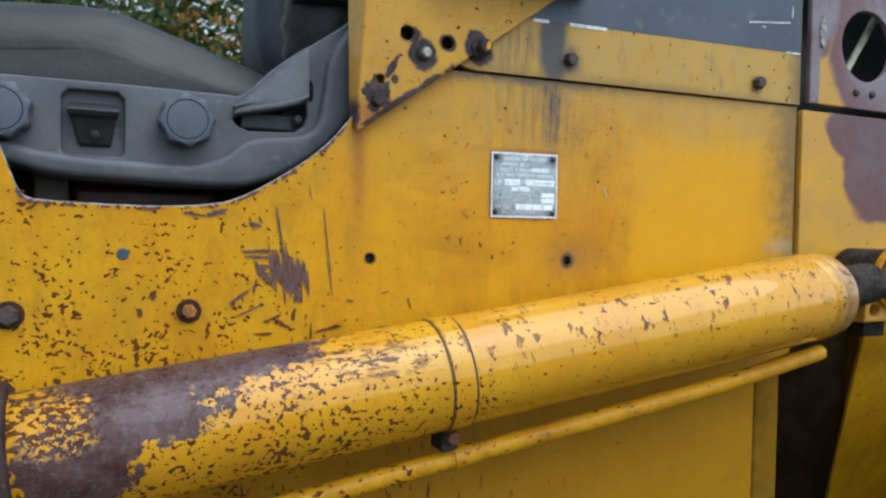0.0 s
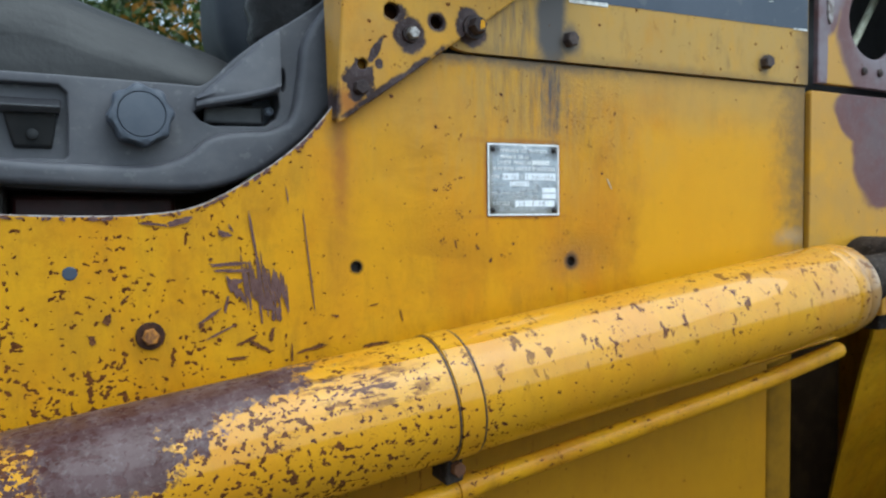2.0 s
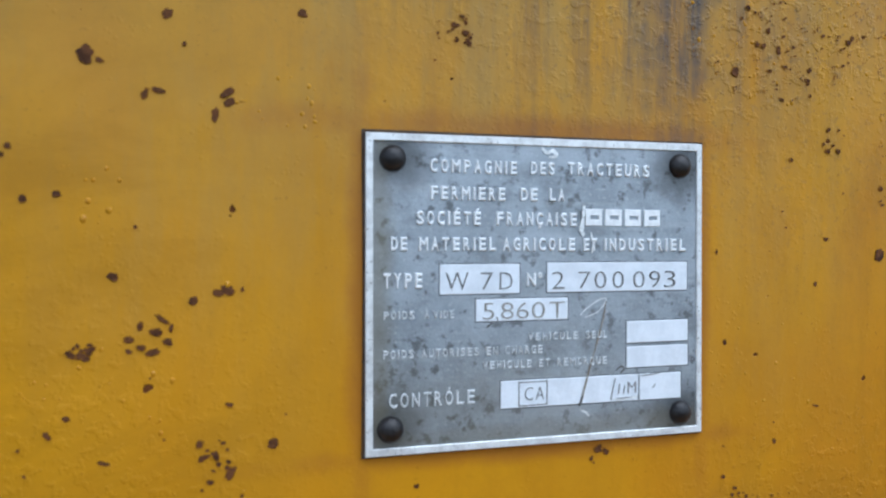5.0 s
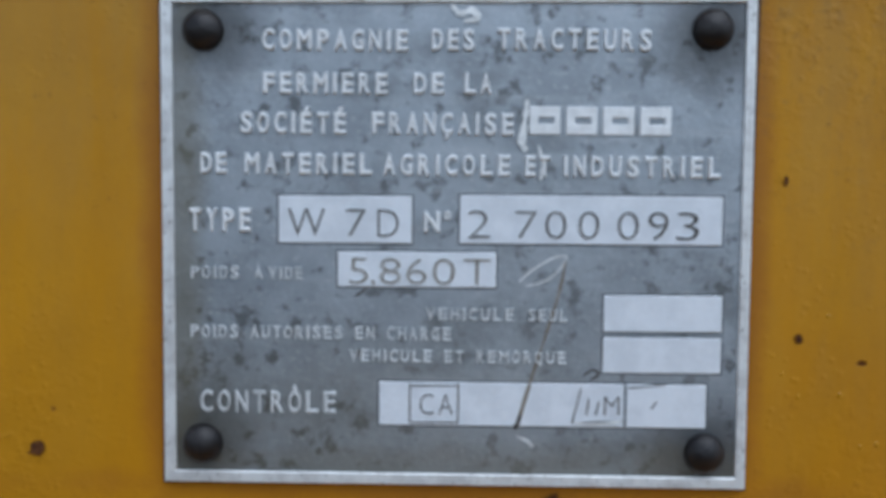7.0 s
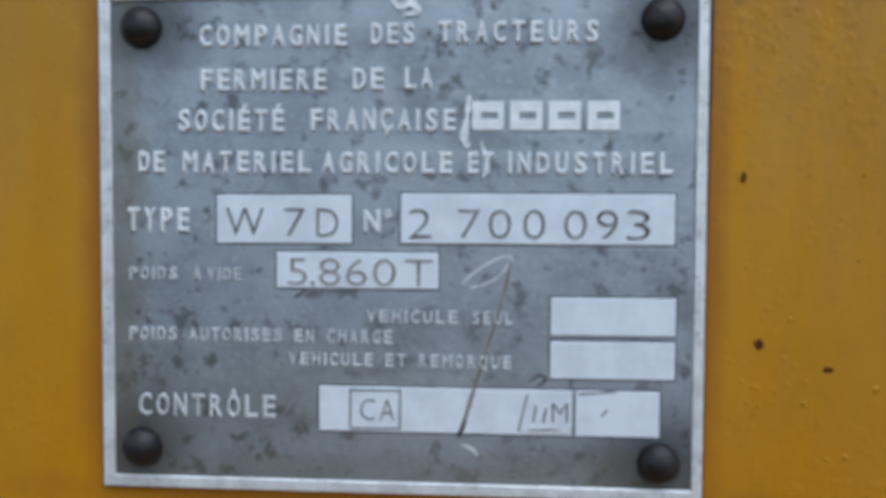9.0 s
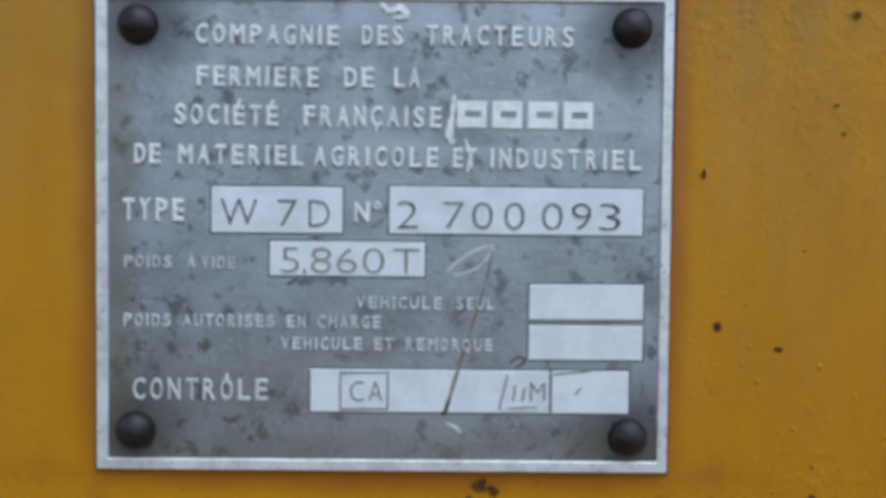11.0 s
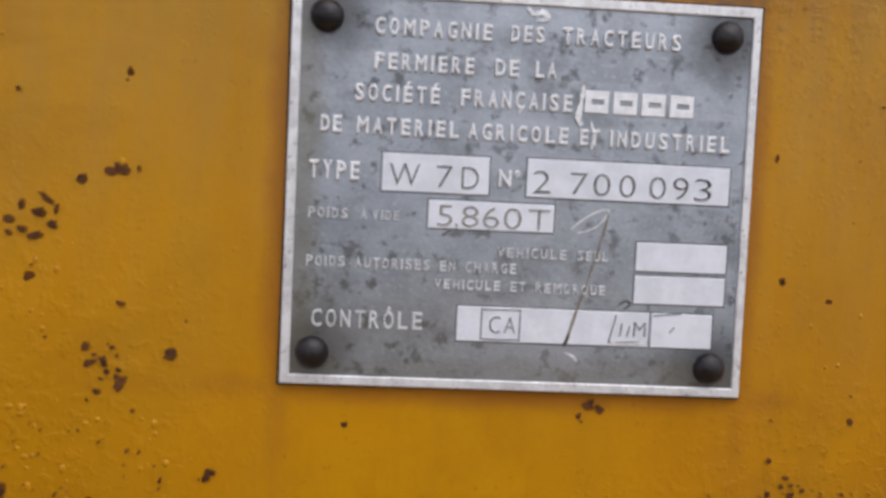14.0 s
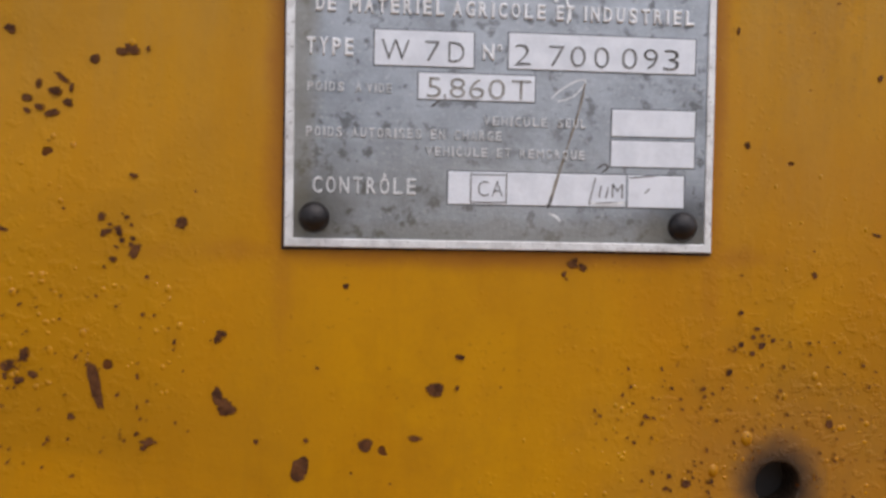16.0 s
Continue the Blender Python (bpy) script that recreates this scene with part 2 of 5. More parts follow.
def left_heavy(s):
    near = s.step(s.axis("X"), -0.08, -0.36)
    low = s.step(s.axis("Z"), 1.47, 1.33)
    patches = s.step(s.noise(19, 4, 0.65), 0.38, 0.62)
    return s.math("ADD", s.times(near, s.math("ADD", 0.10, s.times(low, 0.26))), s.times(patches, s.math("ADD", 0.10, s.times(near, 0.50))))


def light_wear(s):
    return s.times(s.step(s.noise(16, 3, 0.6), 0.40, 0.70), 0.24)


def gusset_marks(s, ragged):
    rust = s.most(
        s.blob(-0.102, 1.642, 0.0185, 0.0195, 0.12, ragged, 0.4),
        s.blob(-0.030, 1.659, 0.0170, 0.0215, 0.12, ragged, 0.4),
        s.blob(-0.160, 1.592, 0.017, 0.023, 0.12, ragged, 0.9, 20),
        s.blob(-0.142, 1.622, 0.004, 0.018, 0.2, ragged, 0.9, 30),
        s.blob(-0.119, 1.664, 0.014, 0.010, 0.2, ragged, 0.9),
        s.blob(-0.070, 1.660, 0.011, 0.011, 0.2, ragged, 0.4),
        s.blob(-0.138, 1.609, 0.005, 0.006, 0.2, ragged, 0.5),
        s.blob(-0.117, 1.5945, 0.090, 0.0040, 0.4, ragged, 1.2, -34.5),
        s.blob(-0.186, 1.565, 0.006, 0.02, 0.5, ragged, 0.9),
    )
    return {"bare": rust, "dust": s.times(s.noise(30, 5, 0.7), 0.85), "orange": s.times(s.blob(-0.172, 1.568, 0.012, 0.016, 0.6, ragged), 0.75)}


def hood_marks(s, ragged):
    strong = s.blob(0.087, 1.690, 0.0215, 0.085, 0.35, ragged, 0.30)
    weak = s.times(s.times(s.blob(0.035, 1.665, 0.035, 0.045, 0.9, ragged), s.step(s.noise(120, 5, 0.7, (1, 1, 0.09)), 0.40, 0.72)), 0.7)
    bolts = s.most(s.times(s.blob(0.112, 1.660, 0.018, 0.018, 0.6, ragged, 0.3), 0.9), s.times(s.blob(0.454, 1.662, 0.011, 0.012, 0.6, ragged, 0.3), 0.7))
    seat = s.blob(-0.022, 1.659, 0.019, 0.020, 0.15, ragged, 0.4)
    edge = s.most(s.times(s.blob(0.553, 1.70, 0.026, 0.2, 0.8, ragged), 0.8), s.times(s.blob(0.30, 1.634, 0.30, 0.010, 0.8, ragged, 0.8), 0.5), s.times(s.step(s.noise(55, 5, 0.7, (1, 1, 0.3)), 0.52, 0.72), 0.40))
    film = s.times(s.step(s.noise(40, 5, 0.65, (1, 1, 0.45)), -0.1, 0.62), 0.95)
    return {"bare": seat, "grime": s.most(s.times(strong, 0.93), weak, bolts), "dirt": edge, "dust": film}


def barrel_marks(s, ragged):
    bare = s.most(s.blob(-0.375, 1.302, 0.140, 0.027, 0.10, ragged, 0.8, -8), s.blob(-0.468, 1.225, 0.050, 0.046, 0.10, ragged, 0.9), s.blob(-0.42, 1.262, 0.075, 0.028, 0.1, ragged, 1.1, -8))
    long = s.times(s.blob(-0.20, 1.298, 0.055, 0.016, 0.6, ragged), s.step(s.noise(120, 3, 0.6, (0.25, 1, 1)), 0.50, 0.56))
    strip = s.times(s.blob(0.18, 1.345, 0.35, 0.030, 0.7, ragged, 0.8, -7.5), s.step(s.noise(80, 3, 0.6, (1, 1, 0.45), 0.5), 0.61, 0.63))
    islands = s.times(s.blob(-0.490, 1.255, 0.030, 0.024, 0.3, ragged, 0.8), s.step(s.noise(200, 3, 0.6), 0.49, 0.52))
    grime = s.times(s.blob(0.492, 1.345, 0.026, 0.060, 0.6, ragged, 0.8), 0.55)
    return {"grime": grime, "rust": s.most(long, strip), "bare": s.times(bare, s.math("SUBTRACT", 1.0, islands))}


def barrel_wear(s):
    near = s.step(s.axis("X"), 0.05, -0.35)
    return s.math("ADD", s.math("ADD", s.times(near, 0.52), 0.12), s.times(s.step(s.noise(17, 3, 0.6), 0.38, 0.65), 0.40))


def primer_marks(s, ragged):
    return {"grime": s.times(s.blob(0.66, 1.636, 0.14, 0.012, 0.7, ragged), 0.5)}


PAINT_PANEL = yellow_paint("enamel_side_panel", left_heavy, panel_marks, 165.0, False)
PAINT_GUSSET = yellow_paint("enamel_gusset", light_wear, gusset_marks, steel_pair=((0.030, 0.017, 0.016), (0.062, 0.042, 0.042)))
PAINT_HOOD = yellow_paint("enamel_hood", light_wear, hood_marks)
PAINT_BARREL = yellow_paint("enamel_cylinder", barrel_wear, barrel_marks, 185.0, True, 0.85, 0.45, ((0.056, 0.022, 0.018), (0.098, 0.058, 0.056)), 0.35)
PAINT_PIPE = yellow_paint("enamel_oil_pipe", barrel_wear, None, 150.0, True, 0.2, 0.45)
PAINT_BLISTER = yellow_paint("enamel_blisters", lambda s: 0.0, None, 130.0, False, 0.35, 0.3)
PAINT_PLAIN = yellow_paint("enamel_body", light_wear, primer_marks)


def primer_paint(name, blobs, cold, warm):
    """Yellow enamel worn through to purple-red primer in broad patches."""
    s = Shade(name)
    ragged = s.noise(11, 3, 0.5)
    color = s.mix(s.times(s.step(s.noise(6, 4, 0.6), 0.4, 0.65), 0.7), YELLOW, PALE)
    color = s.mix(s.times(s.step(s.noise(60, 5, 0.7), 0.5, 0.75), 0.2), color, (0.36, 0.19, 0.03))
    color = s.mix(s.times(s.step(s.noise(9, 4, 0.6), 0.25, 0.6), 0.6), color, (0.345, 0.206, 0.056))
    bare = s.most(*[s.blob(*b, 0.07, ragged, 0.28) for b in blobs])
    inner = s.most(*[s.blob(b[0] + 0.012, b[1] + 0.006, b[2] * 0.80, b[3] * 0.80, 0.30, ragged, 0.4) for b in blobs])
    primer = s.mix(inner, (0.125, 0.050, 0.046), s.mix(s.step(s.noise(25, 4, 0.7), 0.4, 0.65), cold, warm))
    primer = s.mix(s.times(s.step(s.noise(130, 4, 0.7), 0.5, 0.7), 0.15), primer, (0.20, 0.17, 0.17))
    primer = s.mix(s.times(s.step(s.noise(12, 3, 0.6), 0.48, 0.66), 0.25), primer, (0.140, 0.115, 0.120))
    color = s.mix(bare, color, primer)
    chips = s.step(s.noise(110, 3, 0.6), 0.70, 0.72)
    color = s.mix(chips, color, RUST_DARK)
    return s.finish(color, s.math("ADD", s.times(s.noise(25, 3), 0.3), 0.3), 0.0, s.math("SUBTRACT", s.noise(220, 3), s.times(bare, 0.4)), 0.0005, 0.35, Specular_IOR_Level=0.3)


PRIMER_POST = primer_paint("enamel_primer_post", [(0.745, 1.750, 0.142, 0.150), (0.580, 1.80, 0.045, 0.090), (0.567, 1.68, 0.022, 0.090)], (0.185, 0.150, 0.165), (0.150, 0.098, 0.108))
PRIMER_PANEL = primer_paint("enamel_primer_panel", [(0.765, 1.560, 0.112, 0.110), (0.705, 1.605, 0.098, 0.052)], (0.105, 0.058, 0.062), (0.120, 0.046, 0.046))


def plain(name, a, b, scale=60, rough=(0.35, 0.3), metal=0.0, bump=0.4, fine=300, depth=0.0006, speck=None, shine=0.5):
    s = Shade(name)
    color = s.mix(s.step(s.noise(scale, 5, 0.65), 0.38, 0.66), a, b)
    if speck:
        color = s.mix(s.times(s.step(s.noise(scale * 5, 3, 0.6), 0.60, 0.68), 0.7), color, speck)
    return s.finish(color, s.math("ADD", s.times(s.noise(scale * 1.7, 4), rough[1]), rough[0]), metal, s.noise(fine, 4, 0.6), depth, bump, Specular_IOR_Level=shine)


RUSTED = plain("rusted_steel", RUST, RUST_DARK, 90, (0.55, 0.3), 0.1, 0.8, 260, 0.0012, (0.16, 0.07, 0.035))
RUSTED_PAINTED = plain("rusted_bolt_with_paint", (0.42, 0.17, 0.015), RUST, 120, (0.5, 0.3), 0.0, 0.8, 260, 0.001)
BOLT_GREY = plain("grimy_old_bolt", (0.036, 0.025, 0.024), (0.075, 0.050, 0.042), 120, (0.5, 0.3), 0.0, 0.8, 260, 0.001, None, 0.35)
WASHER = plain("brown_rusted_washer", (0.060, 0.026, 0.014), (0.030, 0.015, 0.010), 120, (0.6, 0.3), 0.0, 0.8, 260, 0.001, None, 0.15)
BOLT_DARK = plain("dark_rusted_bolt", (0.024, 0.016, 0.016), (0.050, 0.034, 0.032), 160, (0.55, 0.3), 0.0, 0.8, 320, 0.001, (0.09, 0.06, 0.05), 0.3)
WORN_STEEL = plain("worn_steel", (0.34, 0.32, 0.30), (0.15, 0.13, 0.12), 200, (0.35, 0.3), 0.6, 0.6, 300, 0.0006)
# Greasy steel, its colour also darkened for the shade round the pivot.
GREASY = plain("greasy_dark_steel", (0.016, 0.012, 0.010), (0.044, 0.033, 0.026), 50, (0.65, 0.3), 0.0, 0.8, 150, 0.0015, (0.10, 0.085, 0.07), 0.15)
EDGE_STEEL = plain("bare_edge_steel", (0.34, 0.31, 0.30), (0.12, 0.085, 0.07), 120, (0.4, 0.3), 0.3)
FLAKE = plain("flaked_rust", (0.145, 0.058, 0.021), (0.055, 0.023, 0.011), 260, (0.6, 0.25), 0.0, 0.8, 500, 0.0006, None, 0.12)
SCRAPED = plain("scraped_brown_steel", (0.130, 0.068, 0.060), (0.082, 0.038, 0.032), 160, (0.45, 0.25), 0.0, 0.6, 420, 0.0005, (0.17, 0.11, 0.10), 0.25)
HALO = plain("brown_stained_enamel", (0.28, 0.115, 0.006), (0.17, 0.070, 0.012), 420, (0.5, 0.25), 0.0, 0.5, 500, 0.0004, None, 0.15)
PLASTIC = plain("grey_moulded_plastic", (0.068, 0.067, 0.077), (0.092, 0.090, 0.099), 18, (0.42, 0.2), 0.0, 0.45, 900, 0.0004, (0.115, 0.115, 0.12), 0.4)
PLASTIC_DARK = plain("dark_plastic", (0.056, 0.066, 0.088), (0.072, 0.082, 0.104), 40, (0.4, 0.2), 0.0, 0.4, 900, 0.0003)
LATCH = plain("dark_grey_plastic", (0.030, 0.030, 0.034), (0.045, 0.044, 0.048), 40, (0.35, 0.2), 0.0, 0.4, 600, 0.0004)
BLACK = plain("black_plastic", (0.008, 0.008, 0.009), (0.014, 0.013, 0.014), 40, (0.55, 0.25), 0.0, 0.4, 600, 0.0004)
VINYL = plain("black_seat_vinyl", (0.011, 0.0105, 0.0105), (0.020, 0.019, 0.0185), 12, (0.42, 0.2), 0.0, 0.35, 60, 0.003, None, 0.45)
BOOT = plain("brown_black_rubber", (0.009, 0.008, 0.008), (0.018, 0.015, 0.015), 25, (0.32, 0.2), 0.0, 0.6, 30, 0.006, None, 0.22)
VINYL_BLUE = plain("blue_grey_vinyl", (0.017, 0.021, 0.028), (0.027, 0.031, 0.039), 10, (0.45, 0.2), 0.0, 0.5, 420, 0.0006, None, 0.3)
RED_DARK = plain("dark_red_enamel", (0.055, 0.008, 0.010), (0.026, 0.006, 0.007), 20, (0.35, 0.3))
BAND = plain("slate_grey_decal", (0.040, 0.052, 0.076), (0.054, 0.066, 0.092), 9, (0.35, 0.2), 0.0, 0.25, 300, 0.0004, (0.085, 0.095, 0.11), 0.4)
WHITE = plain("white_pinstripe", (0.72, 0.71, 0.68), (0.45, 0.43, 0.40), 120, (0.4, 0.2))
# Near-black colour that stands for the shade inside the cab.
INSIDE = plain("dark_interior_shade", (0.018, 0.014, 0.012), (0.05, 0.035, 0.022), 15, (0.6, 0.3))
# Grimy yellow with the shade of the lower corner put into the colour.
GRIMY_SHADED_YELLOW = plain("grimy_shaded_yellow", (0.210, 0.105, 0.008), (0.120, 0.062, 0.008), 9, (0.6, 0.3), 0.0, 0.5, 200, 0.0008, None, 0.03)
SEAM = plain("pale_worn_yellow_edge", (0.50, 0.33, 0.07), (0.36, 0.20, 0.03), 60, (0.4, 0.3))
CURL = plain("pale_loose_paint", (0.50, 0.42, 0.30), (0.36, 0.29, 0.20), 500, (0.45, 0.2))
SHAFT = plain("dark_brown_steel", (0.068, 0.044, 0.026), (0.105, 0.068, 0.038), 14, (0.7, 0.3), 0.0, 0.4, 300, 0.0006, None, 0.05)
CORD = plain("pale_cord", (0.40, 0.40, 0.30), (0.26, 0.26, 0.18), 90, (0.5, 0.2))
PLATE = None


def plate_metal():
    s = Shade("etched_grey_aluminium")
    color = s.mix(s.step(s.noise(55, 5, 0.7), 0.36, 0.66), (0.415, 0.447, 0.485), (0.303, 0.328, 0.357))
    color = s.mix(s.times(s.step(s.noise(260, 4, 0.65), 0.54, 0.66), 0.85), color, (0.12, 0.125, 0.128))
    color = s.mix(s.times(s.step(s.noise(900, 3, 0.6), 0.58, 0.70), 0.5), color, (0.55, 0.56, 0.57))
    brush = s.step(s.noise(260, 4, 0.7, (0.06, 1, 1)), 0.52, 0.70)
    color = s.mix(s.times(brush, 0.35), color, (0.56, 0.58, 0.60))
    smudge = s.step(s.noise(85, 5, 0.7, (0.8, 1, 1)), 0.50, 0.66)
    color = s.mix(s.times(smudge, 0.45), color, (0.17, 0.178, 0.180))
    ragged = s.noise(90, 4, 0.6)
    soot = [s.blob(0.0070 + 0.086 * i, 1.4565 + 0.0710 * j, 0.0085, 0.0085, 0.7, ragged, 0.4) for i in (0, 1) for j in (0, 1)]
    color = s.mix(s.times(s.most(*soot), 0.75), color, (0.045, 0.042, 0.038))
    edge = s.most(s.blob(0.050, 1.4535, 0.055, 0.004, 0.8, ragged, 0.9), s.blob(0.0035, 1.49, 0.003, 0.045, 0.8, ragged, 0.9), s.times(s.blob(0.03, 1.462, 0.035, 0.012, 0.9, ragged, 0.8), 0.6))
    color = s.mix(s.times(edge, 0.5), color, (0.20, 0.17, 0.10))
    wipe = s.blob(0.058, 1.475, 0.02, 0.028, 0.9, ragged, 0.6)
    color = s.mix(s.times(wipe, 0.22), color, (0.55, 0.57, 0.59))
    return s.finish(color, s.math("ADD", s.times(s.noise(120, 4), 0.25), 0.34), 0.55, s.noise(700, 4, 0.65), 0.0002, 0.6)


PLATE = plate_metal()
RIM = plain("bright_aluminium_rim", (0.86, 0.86, 0.85), (0.66, 0.65, 0.64), 220, (0.36, 0.25), 0.35, 0.5, 700, 0.0002, (0.20, 0.18, 0.16))
LETTER = plain("raised_aluminium_letters", (0.93, 0.93, 0.93), (0.80, 0.80, 0.80), 500, (0.4, 0.25), 0.2, 0.3, 900, 0.0001)
LETTER_WORN = plain("dull_worn_letters", (0.74, 0.74, 0.74), (0.55, 0.56, 0.56), 300, (0.45, 0.25), 0.1, 0.3, 900, 0.0001)
FIELD = plain("bare_aluminium_field", (0.84, 0.865, 0.91), (0.74, 0.765, 0.81), 160, (0.40, 0.25), 0.1, 0.4, 700, 0.00015)
STAMP = plain("stamped_dark_figures", (0.085, 0.080, 0.075), (0.16, 0.15, 0.14), 700, (0.5, 0.2))
STAMP_FINE = plain("stamped_grey_figures", (0.15, 0.145, 0.14), (0.26, 0.255, 0.25), 500, (0.5, 0.2))
STAMP_FAINT = plain("faint_stamped_figures", (0.27, 0.25, 0.22), (0.42, 0.41, 0.39), 400, (0.5, 0.2))
EDGE_DARK = plain("dull_engraved_edge", (0.10, 0.105, 0.11), (0.20, 0.205, 0.21), 300, (0.5, 0.2), 0.3)
SCUFF = plain("bright_scuff", (0.9, 0.9, 0.89), (0.66, 0.66, 0.65), 600, (0.35, 0.2), 0.3)
STAIN = plain("brown_run", (0.22, 0.18, 0.13), (0.34, 0.31, 0.27), 400, (0.5, 0.2))
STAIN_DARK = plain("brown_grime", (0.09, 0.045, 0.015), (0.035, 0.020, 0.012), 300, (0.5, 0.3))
TYRE = plain("black_tyre_rubber", (0.030, 0.031, 0.034), (0.055, 0.054, 0.052), 14, (0.7, 0.2), 0.0, 0.8, 90, 0.002)
RIVET = plain("dark_rivet", (0.016, 0.014, 0.015), (0.034, 0.029, 0.028), 300, (0.28, 0.2), 0.3, 0.5, 700, 0.0003)
BARK = plain("bark", (0.055, 0.042, 0.030), (0.10, 0.085, 0.065), 12, (0.8, 0.1), 0.0, 1.0, 30, 0.02)


def leaf_material():
    s = Shade("autumn_foliage")
    rnd = s.tree.nodes.new("ShaderNodeNewGeometry").outputs["Random Per Island"]
    color = s.mix(rnd, (0.024, 0.052, 0.010), (0.080, 0.120, 0.024))
    color = s.mix(s.step(s.noise(0.8, 3, 0.6), 0.48, 0.62), color, s.mix(rnd, (0.032, 0.068, 0.012), (0.10, 0.11, 0.02)))
    color = s.mix(s.times(s.step(s.noise(0.55, 3, 0.6), 0.64, 0.70), s.step(rnd, 0.3, 0.5)), color, (0.34, 0.17, 0.02))
    mat = s.finish(color, 0.5, 0.0)
    s.put(s.bsdf, "Subsurface Weight", 0.0)
    glow = s.tree.nodes.new("ShaderNodeBsdfTranslucent")
    s.put(glow, "Color", color)
    both = s.tree.nodes.new("ShaderNodeMixShader")
    both.inputs[0].default_value = 0.35
    s.tree.links.new(s.bsdf.outputs[0], both.inputs[1])
    s.tree.links.new(glow.outputs[0], both.inputs[2])
    s.tree.links.new(both.outputs[0], s.tree.nodes["Material Output"].inputs["Surface"])
    return mat


LEAF = leaf_material()


def ground_material():
    s = Shade("gravel_and_grass")
    color = s.mix(s.step(s.noise(40, 5, 0.7), 0.4, 0.65), (0.034, 0.030, 0.026), (0.064, 0.058, 0.050))
    color = s.mix(s.step(s.noise(0.5, 5, 0.65), 0.45, 0.58), color, (0.062, 0.060, 0.026))
    return s.finish(color, 0.9, 0.0, s.noise(30, 5, 0.7), 0.03, 0.8)


GROUND = ground_material()


# ---- building helpers ----
def thing(name, at, label, category, group="", kind=""):
    ob = new(name)
    ob.location = at
    ob.empty_display_size = 0.1
    return tagged(ob, label, category, group, kind)


def part(name, bm, material, parent, label="", smooth=False):
    """Links a bmesh, in the world's coordinates, as one mesh under a thing or a part."""
    bmesh.ops.recalc_face_normals(bm, faces=bm.faces[:])
    me = bpy.data.meshes.new(name)
    bm.to_mesh(me)
    bm.free()
    me.materials.append(material)
    for p in me.polygons:
        p.use_smooth = smooth
    if smooth:
        me.set_sharp_from_angle(angle=radians(38))
    ob = new(name, me)
    ob.parent = parent
    if parent.type == "EMPTY":
        ob.matrix_parent_inverse = Matrix.Translation(-parent.location)
    return tagged(ob, label) if label else ob


def curve_through(points, steps=6, closed=False):
    """A smooth line through points (Catmull-Rom)."""
    n, out = len(points), []
    pts = [Vector(p) for p in points]
    for i in range(n if closed else n - 1):
        a, b, c, d = (pts[(i + k) % n] if closed else pts[min(max(i + k, 0), n - 1)] for k in (-1, 0, 1, 2))
        for k in range(steps):
            u = k / steps
            out.append(0.5 * ((2 * b) + (c - a) * u + (2 * a - 5 * b + 4 * c - d) * u * u + (3 * b - a - 3 * c + d) * u ** 3))
    if not closed:
        out.append(pts[-1])
    return out


def ring(x, z, rx, rz, n=24, lobes=0, depth=0.0):
    return [(x + rx * (1 + depth * math.cos(lobes * a)) * math.cos(a), z + rz * (1 + depth * math.cos(lobes * a)) * math.sin(a)) for a in (2 * math.pi * k / n for k in range(n))]


def slab(outer, front, back, holes=(), bevel=0.0, segments=2, bm=None):
    """A plate in the x-z plane with holes through it, from y = front to y = back, its front rims bevelled."""
    bm = bm or bmesh.new()
    edges, old = [], set(bm.verts)
    for loop in (outer, *holes):
        vs = [bm.verts.new((p[0], back, p[1])) for p in loop]
        edges += [bm.edges.new((vs[i], vs[(i + 1) % len(vs)])) for i in range(len(vs))]
    faces = bmesh.ops.triangle_fill(bm, use_beauty=True, use_dissolve=False, edges=edges, normal=(0, -1, 0))["geom"]
    faces = [f for f in faces if isinstance(f, bmesh.types.BMFace)]
    made = bmesh.ops.extrude_face_region(bm, geom=faces)["geom"]
    bmesh.ops.translate(bm, verts=[g for g in made if isinstance(g, bmesh.types.BMVert)], vec=(0, front - back, 0))
    bmesh.ops.recalc_face_normals(bm, faces=bm.faces[:])
    if bevel:
        rim = [e for e in bm.edges if len(e.link_faces) == 2 and all(abs(v.co.y - front) < 1e-6 for v in e.verts) and e.calc_face_angle(0) > 0.9]
        bmesh.ops.bevel(bm, geom=rim, offset=bevel, segments=segments, profile=0.5, affect="EDGES", clamp_overlap=True)
    return bm


def pillow(outline, front, back, radius, steps=6):
    """A solid with the given outline in the x-z plane whose front rim is rolled over by a wide radius."""
    pts = [Vector((p[0], p[1])) for p in outline]
    n = len(pts)
    turn = 1 if sum(pts[i].x * pts[(i + 1) % n].y - pts[(i + 1) % n].x * pts[i].y for i in range(n)) > 0 else -1
    inward = []
    for i in range(n):
        d = (pts[(i + 1) % n] - pts[i - 1]).normalized()
        inward.append(Vector((-d.y, d.x)) * turn)
    bm, rows = bmesh.new(), []
    for y, k in [(back, 0.0)] + [(front + radius * (1 - math.sin(a)), radius * (1 - math.cos(a))) for a in (math.pi / 2 * j / steps for j in range(steps + 1))]:
        rows.append([bm.verts.new((p.x + v.x * k, y, p.y + v.y * k)) for p, v in zip(pts, inward)])
    for a, b in zip(rows, rows[1:]):
        for i in range(n):
            bm.faces.new((a[i], a[(i + 1) % n], b[(i + 1) % n], b[i]))
    bm.faces.new(rows[0])
    bm.faces.new(rows[-1])
    return bm


